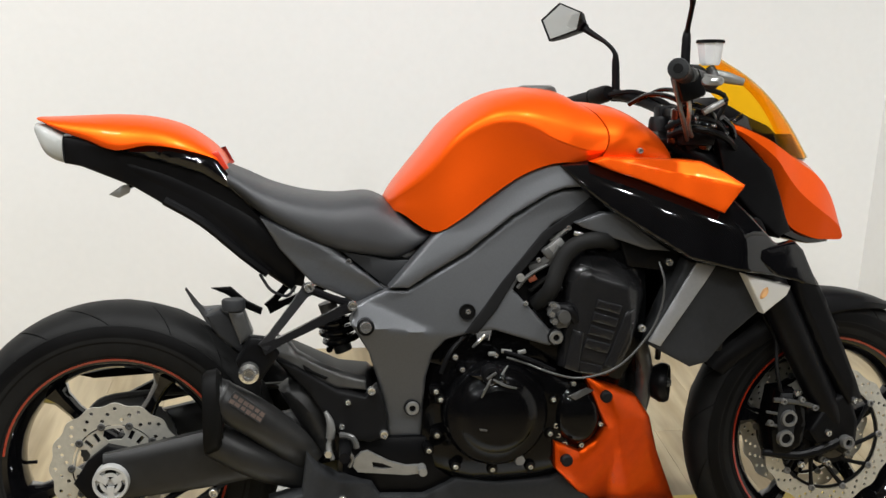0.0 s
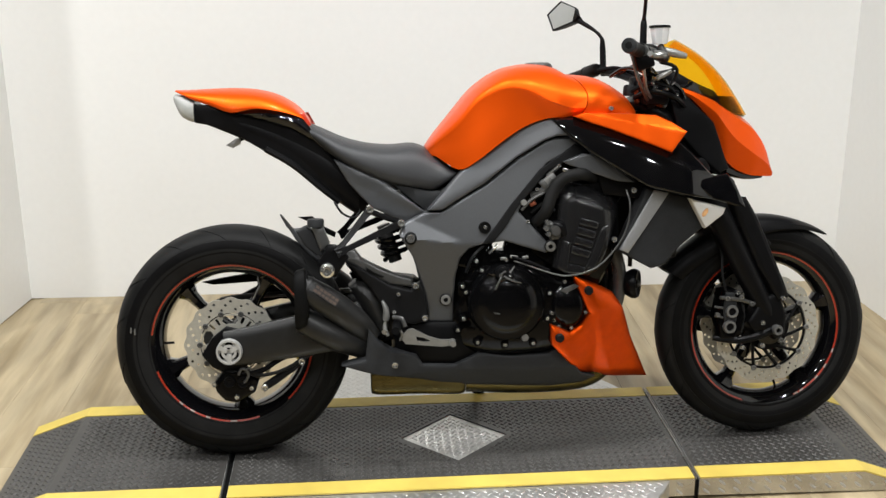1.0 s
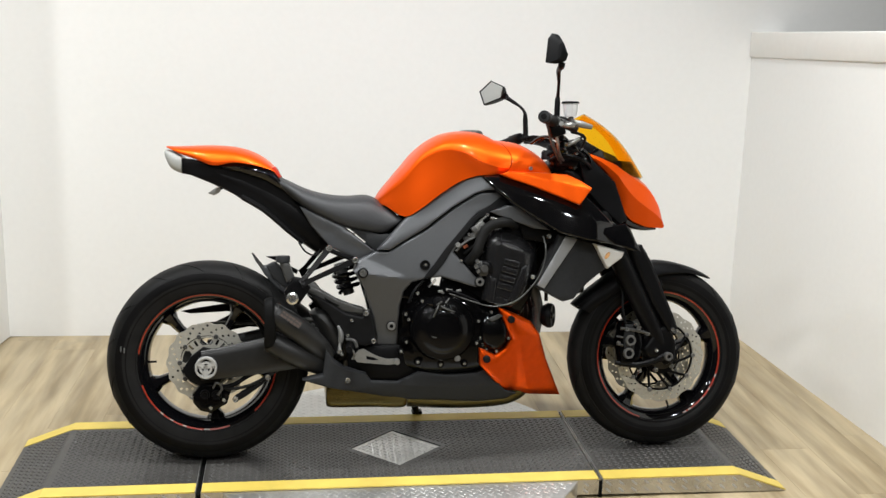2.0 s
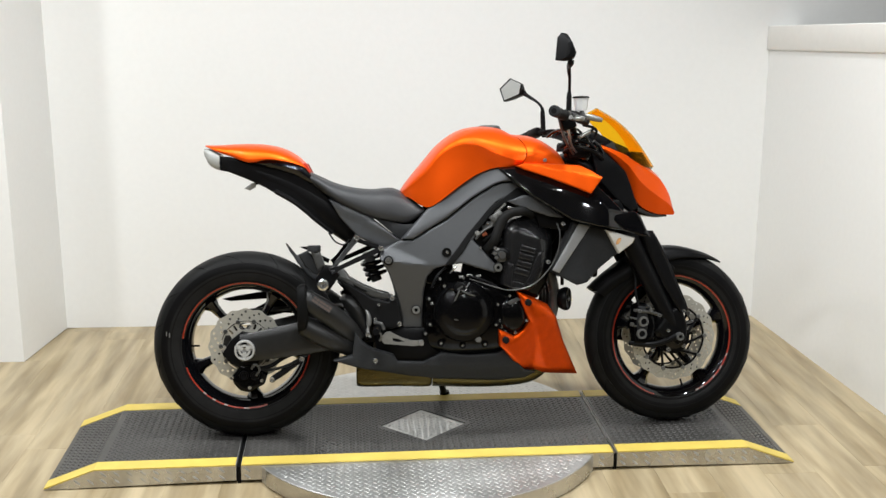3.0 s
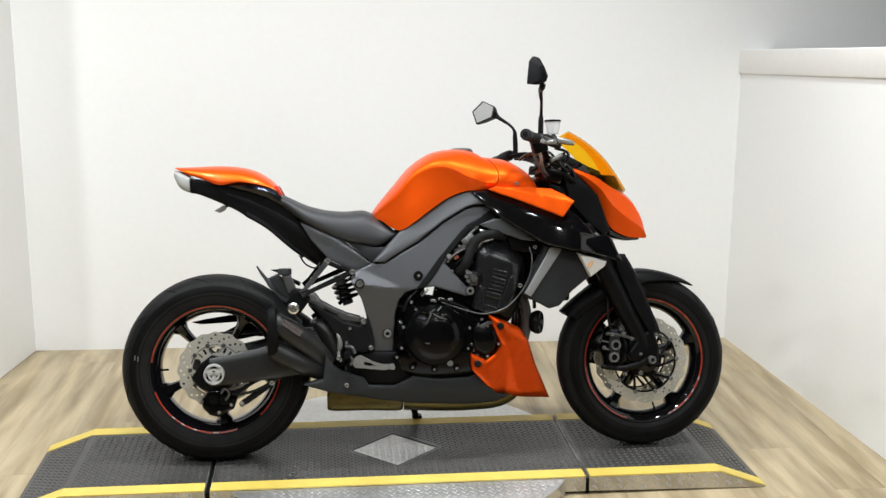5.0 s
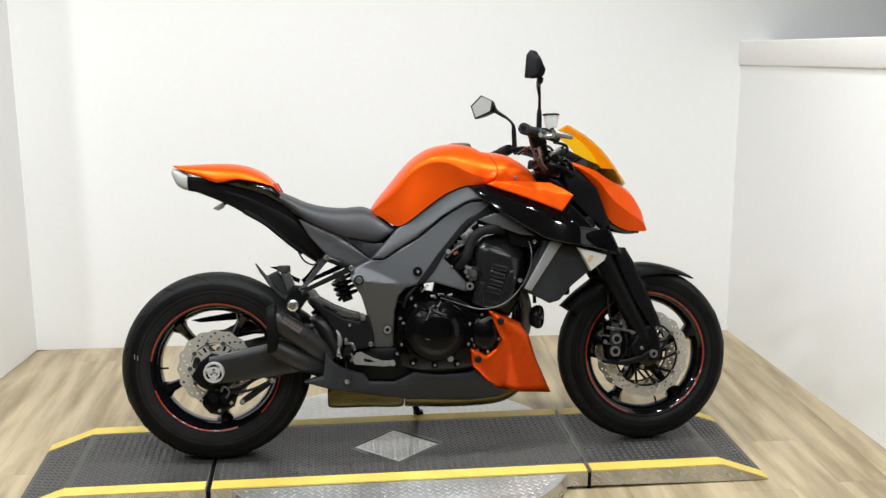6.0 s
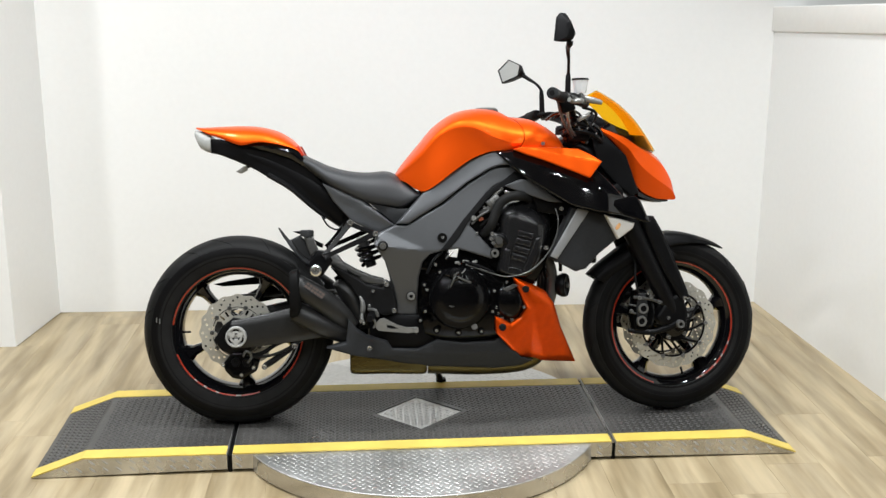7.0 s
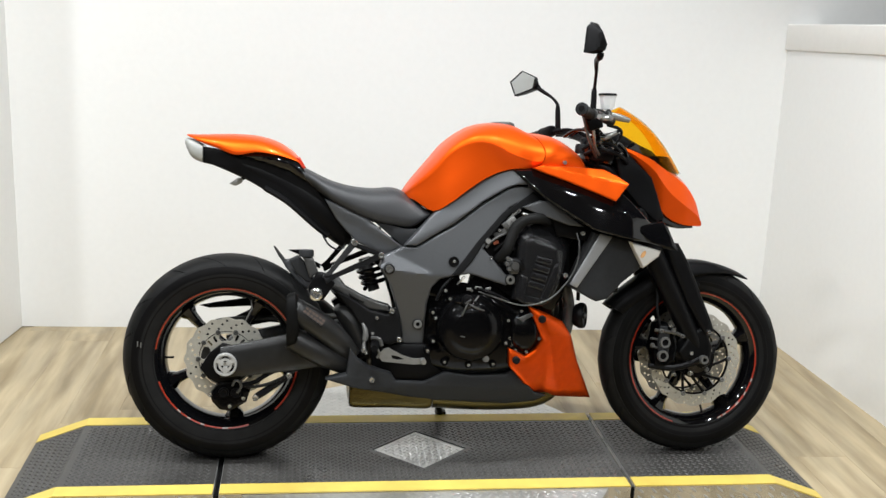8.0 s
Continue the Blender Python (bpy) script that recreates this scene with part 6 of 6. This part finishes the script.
# headlight
part("headlight_cowl", steered(loft([
    (1.203, [(0.118, 0.958), (0.124, 0.962), (0.122, 0.968), (0.110, 0.972), (0.0, 0.975)]),
    (1.240, [(0.122, 0.930), (0.130, 0.942), (0.122, 0.956), (0.095, 0.962), (0.0, 0.966)]),
    (1.290, [(0.116, 0.874), (0.134, 0.904), (0.118, 0.934), (0.080, 0.944), (0.0, 0.950)]),
    (1.320, [(0.102, 0.800), (0.132, 0.866), (0.112, 0.916), (0.072, 0.930), (0.0, 0.936)]),
    (1.352, [(0.090, 0.759), (0.124, 0.832), (0.104, 0.896), (0.062, 0.912), (0.0, 0.919)]),
    (1.402, [(0.086, 0.736), (0.112, 0.796), (0.092, 0.866), (0.050, 0.886), (0.0, 0.893)]),
    (1.436, [(0.080, 0.732), (0.098, 0.776), (0.076, 0.836), (0.040, 0.856), (0.0, 0.862)]),
    (1.462, [(0.074, 0.730), (0.086, 0.756), (0.064, 0.794), (0.034, 0.810), (0.0, 0.815)]),
    (1.474, [(0.070, 0.731), (0.076, 0.737), (0.056, 0.752), (0.030, 0.760), (0.0, 0.763)]),
], 4, 1)), "orange", bike, "pointed metallic orange headlight cowl", 16)
part("headlight", steered(loft([
    (1.340, [(0.062, 0.735), (0.084, 0.744), (0.084, 0.768), (0.06, 0.776), (0.0, 0.780)]),
    (1.400, [(0.052, 0.722), (0.066, 0.724), (0.068, 0.740), (0.05, 0.750), (0.0, 0.755)]),
    (1.455, [(0.036, 0.726), (0.048, 0.724), (0.048, 0.732), (0.03, 0.738), (0.0, 0.740)]),
], 3, 3)), "gloss", bike, "dark headlight lens under the cowl", 40)
for s in (-1, 1):
    base = panel([(1.157, 0.969), (1.198, 0.961), (1.251, 0.909), (1.283, 0.880), (1.301, 0.831), (1.317, 0.783), (1.329, 0.755), (1.310, 0.749), (1.303, 0.742), (1.241, 0.794), (1.186, 0.856)],
                 lambda x, z: -0.138 + 0.14 * max(0, x - 1.30) + 0.10 * max(0, z - 0.90), 0.04, 0.004, 0.02)
    if s > 0:
        base = mirrored(base)
    part("headlight_cheek", steered(base), "satin", bike, "satin black headlight side cover")
# amber screen: a curved pane
rings = []
for k in range(13):
    t = k / 12
    c = Vector((1.424 - 0.203 * t + 0.012 * math.sin(math.pi * t), 0, 0.898 + 0.208 * t + 0.022 * math.sin(math.pi * t)))
    w = 0.100 - 0.016 * t - 0.12 * max(0, t - 0.78)
    outer = []
    for q in range(13):
        u = -1 + 2 * q / 12
        outer.append(c + Vector((-0.034 * u * u - 0.06 * (1 - t) * u * u, w * u, -0.022 * u * u + 0.03 * (1 - t) * u * u)))
    inner = [p + Vector((-0.0025, 0, -0.0015)) for p in reversed(outer)]
    rings.append(outer + inner)
screen = part("fly_screen", steered(skin(bmesh.new(), rings)), "amber", bike, "transparent amber tinted fly screen", 50)
screen.visible_shadow = False
rings = []
for k in range(5):
    t = 0.20 * k / 4
    c = Vector((1.420 - 0.203 * t + 0.012 * math.sin(math.pi * t), 0, 0.893 + 0.208 * t + 0.022 * math.sin(math.pi * t)))
    w = 0.097 - 0.016 * t
    outer = [c + Vector((-0.034 * u * u - 0.06 * (1 - t) * u * u, w * u, -0.022 * u * u + 0.03 * (1 - t) * u * u)) for u in (-1 + 2 * q / 12 for q in range(13))]
    rings.append(outer + [p + Vector((-0.003, 0, -0.002)) for p in reversed(outer)])
part("screen_mount", steered(skin(bmesh.new(), rings)), "gloss", bike, "black strip under the screen's foot", 50)
both = steered(panel([(1.210, 0.972), (1.235, 0.990), (1.310, 0.965), (1.396, 0.902), (1.392, 0.890), (1.300, 0.944)], lambda x, z: -0.100 + 0.45 * max(0, x - 1.22), 0.004, 0.002, 0.02))
part("screen_base", both, "gloss", bike)
part("instrument_panel", steered(moved(block(-0.055, 0.055, -0.07, 0.07, -0.018, 0.018, 0.010), Matrix.Translation((1.225, 0, 0.985)) @ Matrix.Rotation(radians(28), 4, "Y"))), "satin", bike, "small black instrument panel")
part("panel_wiring", steered(tube([(1.19, -0.05, 0.95), (1.22, -0.07, 0.975), (1.26, -0.07, 0.97), (1.28, -0.04, 0.94)], 0.006, 8)), "satin", bike)
# handlebar
GRIP = {-1: Vector((1.002, -0.388, 1.070)), 1: Vector((0.985, 0.370, 1.004))}
bar = [GRIP[-1], Vector((1.048, -0.285, 1.064)), Vector((1.080, -0.20, 1.056)), Vector((1.115, -0.12, 1.015)), Vector((1.130, -0.05, 0.992)), Vector((1.130, 0.05, 0.992)),
       Vector((1.118, 0.12, 1.008)), Vector((1.072, 0.205, 1.030)), Vector((1.020, 0.285, 1.020)), GRIP[1]]
part("handlebar", on_bars(tube(bar, 0.011, 12)), "satin", bike, "black tubular handlebar")
for s in (-1, 1):
    a, b = GRIP[s], (Vector((1.048, -0.285, 1.064)) if s < 0 else Vector((1.020, 0.285, 1.020)))
    d = (b - a).normalized()
    part("bar_clamp", on_bars(block(1.110, 1.150, 0.055 * s - 0.018, 0.055 * s + 0.018, 0.955, 1.007, 0.006)), "satin", bike)
    part("grip", on_bars(tube([a + d * 0.004, a + d * 0.02, a + d * 0.11, a + d * 0.118], (0.0175, 0.0175, 0.0165, 0.020), 18, 3)), "rubber", bike, "black rubber grip")
    part("bar_end", on_bars(tube([a - d * 0.022, a - d * 0.018, a + d * 0.003], (0.0165, 0.0185, 0.0185), 18, 2)), "dark_grey", bike)
    # Black disc over the bar end, for the shade in its bore.
    part("bar_hole_disc", on_bars(tube([a - d * 0.0226, a - d * 0.0215], 0.0085, 14, 1)), "pit", bike)
    wide = 0.0215 if s < 0 else 0.0195
    part("switch_box", on_bars(tube([a + d * 0.122, a + d * 0.135, a + d * 0.165, a + d * 0.178], (0.018, wide, wide, 0.016), 14, 2)), "satin", bike)
    drop = 1.0 if s < 0 else 2.2
    if s < 0:
        part("lever", on_bars(tube([b + Vector((0.045, 0.045 * -s, -0.005)), b + Vector((0.055, 0.03 * s, -0.012)), a + Vector((0.070 - 0.02 * (s > 0), 0.06 * -s, -0.020 * drop)), a + Vector((0.048, 0.0, -0.018 * drop))], (0.010, 0.008, 0.006, 0.007), 10)), "alloy" if s < 0 else "satin", bike)
        part("lever_perch", on_bars(tube([b + Vector((0.01, 0, 0)), b + Vector((0.05, 0.045 * -s, -0.004))], (0.014, 0.012), 12, 2)), "dull", bike)
    # mirror: its outline in space, the shell behind it, the stalk below
    if s < 0:
        post = [Vector(q) for q in ((1.083, -0.189, 1.060), (1.085, -0.189, 1.132), (1.085, -0.194, 1.150), (1.078, -0.235, 1.190), (1.068, -0.272, 1.218))]
        shape = [Vector(q) for q in ((1.010, -0.348, 1.233), (1.018, -0.346, 1.305), (1.030, -0.344, 1.320), (1.046, -0.342, 1.318), (1.071, -0.330, 1.262), (1.062, -0.330, 1.236), (1.036, -0.338, 1.231))]
        facing, joint = Vector((-0.55, 0.76, 0.30)).normalized(), Vector((1.056, -0.325, 1.228))
    else:
        post = [Vector(q) for q in ((1.068, 0.209, 1.030), (1.066, 0.208, 1.098), (1.062, 0.206, 1.124), (1.042, 0.218, 1.148), (1.008, 0.234, 1.172))]
        shape = [Vector(q) for q in ((0.936, 0.304, 1.152), (0.928, 0.356, 1.203), (0.965, 0.325, 1.241), (0.994, 0.232, 1.213), (0.998, 0.222, 1.190), (0.985, 0.232, 1.172))]
        facing, joint = Vector((-0.86, -0.38, 0.37)).normalized(), Vector((0.994, 0.236, 1.182))
    part("mirror_post", on_bars(tube(post, (0.0095, 0.0085, 0.0050, 0.0048, 0.0055), 12)), "satin", bike, "slim black mirror stalk")
    part("post_collar", on_bars(lathe([(0.0, 0.006), (0.0105, 0.006), (0.0125, 0.002), (0.0125, -0.012), (0.0, -0.012)], post[0] + Vector((0, 0, 0.006)), 16, "z")), "satin", bike)
    mid = sum(shape, Vector()) / len(shape)
    lay = lambda k, off, mid=mid, shape=shape, facing=facing: [mid + (q - mid) * k + facing * off for q in shape]
    shell = [lay(0.30, -0.036), lay(0.58, -0.032), lay(0.94, -0.010), lay(1.0, 0.0), lay(0.97, 0.002), lay(0.91, 0.002), lay(0.90, -0.001)]
    mirror = part("mirror_shell", on_bars(skin(bmesh.new(), shell)), "satin", bike, "black pointed mirror housing", 22)
    part("mirror_pane", on_bars(skin(bmesh.new(), [lay(0.90, -0.0008), lay(0.90, 0.0006)])), "mirror", mirror, "silvered mirror pane")
    part("mirror_joint", on_bars(tube([post[-2], post[-1], joint - facing * 0.010, joint + (mid - joint) * 0.25 - facing * 0.016], (0.0052, 0.0075, 0.0105, 0.010), 10, 3)), "satin", bike)
# front brake fluid reservoir
res = Vector((1.116, -0.231, 1.102))
part("brake_reservoir", on_bars(lathe([(0.0, -0.020), (0.017, -0.020), (0.020, -0.016), (0.0255, 0.020), (0.0, 0.020)], res, 8, "z")), "milky", bike, "milky white brake fluid reservoir")
part("reservoir_lid", on_bars(lathe([(0.0, 0.026), (0.026, 0.026), (0.028, 0.024), (0.028, 0.020), (0.0, 0.020)], res, 8, "z")), "satin", bike)
part("reservoir_arm", on_bars(tube([res + Vector((0, 0, -0.022)), res + Vector((0.01, -0.01, -0.045)), res + Vector((0.005, -0.03, -0.05))], 0.008, 10, 3)), "dull", bike)
part("brake_switch", on_bars(tube([(1.112, -0.215, 0.996), (1.132, -0.215, 1.006), (1.150, -0.215, 1.016)], (0.006, 0.0065, 0.006), 12, 3)), "alloy", bike, "silver brake cylinder")
part("switch_end", on_bars(tube([(1.150, -0.215, 1.016), (1.159, -0.215, 1.021)], (0.005, 0.004), 12, 2)), "satin", bike)
part("lever_pivot", on_bars(tube([(1.130, -0.205, 1.068), (1.160, -0.205, 1.060), (1.192, -0.205, 1.052)], (0.009, 0.011, 0.007), 12, 3)), "alloy", bike)
part("throttle_housing", on_bars(moved(block(-0.024, 0.024, -0.020, 0.020, -0.034, 0.018, 0.007), Matrix.Translation((1.060, -0.266, 1.052)) @ Matrix.Rotation(radians(-18), 4, "Y"))), "satin", bike, "black throttle and switch housing")
part("brake_master", on_bars(tube([(1.055, -0.235, 1.066), (1.10, -0.20, 1.066), (1.150, -0.16, 1.05)], (0.015, 0.019, 0.014), 12, 3)), "dark_grey", bike, "black brake master cylinder")
for pts, r, mt in ((((1.035, -0.275, 1.055), (1.048, -0.265, 1.01), (1.075, -0.22, 0.97), (1.11, -0.14, 0.94)), 0.0045, "dull"), (((1.055, -0.262, 1.055), (1.070, -0.255, 1.01), (1.09, -0.20, 0.97), (1.13, -0.12, 0.94)), 0.0045, "alloy"),
                   (((1.14, -0.15, 1.04), (1.19, -0.13, 1.02), (1.17, -0.11, 0.95), (1.20, -0.08, 0.85)), 0.005, "rubber"), (((1.075, 0.26, 1.020), (1.10, 0.20, 1.015), (1.15, 0.10, 0.985), (1.18, 0.05, 0.92)), 0.005, "rubber"),
                   (((1.085, 0.23, 1.020), (1.13, 0.17, 1.020), (1.18, 0.06, 0.99), (1.19, 0.02, 0.93)), 0.005, "rubber")):
    part("cable", on_bars(tube(pts, r, 8)), mt, bike)
for pts, r in ((((1.05, 0.20, 1.030), (1.10, 0.16, 1.035), (1.15, 0.08, 1.005), (1.16, 0.02, 0.95)), 0.006), (((1.06, -0.16, 0.965), (1.10, -0.18, 0.985), (1.16, -0.16, 0.975), (1.20, -0.12, 0.94)), 0.006),
               (((1.08, -0.12, 0.950), (1.11, -0.17, 0.965), (1.17, -0.17, 0.950), (1.21, -0.13, 0.925)), 0.007), (((1.12, 0.06, 0.98), (1.15, -0.02, 1.005), (1.19, -0.08, 0.985), (1.21, -0.10, 0.95)), 0.005)):
    part("hose", on_bars(tube(pts, r, 8)), "satin", bike)
for x, y, z, r, tall in ((1.105, -0.105, 0.955, 0.022, 0.05), (1.150, -0.120, 0.950, 0.020, 0.06), (1.185, -0.095, 0.935, 0.024, 0.05), (1.130, -0.060, 0.985, 0.026, 0.035)):
    part("steering_part", on_bars(lathe([(0.0, tall * 0.5), (r * 0.8, tall * 0.5), (r, tall * 0.4), (r, -tall * 0.4), (r * 0.8, -tall * 0.5), (0.0, -tall * 0.5)], (x, y, z), 16, "z")), "gloss", bike)
for pts, r in ((((1.085, -0.150, 1.000), (1.110, -0.175, 1.010), (1.150, -0.170, 0.990), (1.165, -0.140, 0.950)), 0.0045), (((1.060, 0.080, 1.010), (1.085, 0.020, 1.030), (1.120, -0.040, 1.020), (1.150, -0.080, 0.985)), 0.0055),
               (((1.100, 0.140, 1.015), (1.135, 0.100, 1.040), (1.165, 0.040, 1.030), (1.180, -0.020, 0.985)), 0.005), (((1.175, -0.150, 0.985), (1.200, -0.140, 0.965), (1.215, -0.120, 0.935)), 0.006)):
    part("control_cable", on_bars(tube(pts, r, 8)), "gloss", bike)
part("relay_box", on_bars(block(1.095, 1.165, -0.150, -0.110, 0.930, 0.968, 0.008)), "satin", bike)
bolts([(1.110, -0.186, 0.985), (1.150, -0.176, 0.970), (1.185, -0.150, 0.955)], bike, 0.004)
part("key_switch", steered(lathe([(0.0, 0.03), (0.018, 0.03), (0.022, 0.024), (0.024, 0.0), (0.0, 0.0)], (1.10, 0, 0.955), 20, "z")), "satin", bike)
part("wiring_loom", steered(tube([(1.10, -0.09, 0.93), (1.15, -0.11, 0.90), (1.19, -0.10, 0.86), (1.23, -0.07, 0.83)], 0.020, 12)), "satin", bike)

# ---- floor boards ----
BW, BL = 0.178, 1.22
meshes = []
for k in range(3):
    b = block(-BW / 2 + 0.0003, BW / 2 - 0.0003, -BL / 2 + 0.0003, BL / 2 - 0.0003, -0.006, 0.0, 0)
    bmesh.ops.bevel(b, geom=[e for e in b.edges if all(v.co.z > -0.001 for v in e.verts)], offset=0.0003, segments=1, affect="EDGES")
    meshes.append(mesh_of("plank", b, "floor", 20))
rng = random.Random(4)
cols = int((1.72 - -4.0) / BW)
for i in range(cols):
    x = -4.0 + BW * (i + 0.5)
    y = -4.6 + BL * 0.5 - BL * rng.random()
    end = 1.44 if x > -1.73 else 0.965
    while y - BL / 2 < end - 0.02:
        ob = new("plank", meshes[0])
        ob.parent = floor
        top = min(y + BL / 2, end)
        ob.location = (x, (top + y - BL / 2) / 2, 0.0)
        ob.scale.y = (top - y + BL / 2) / BL
        y += BL
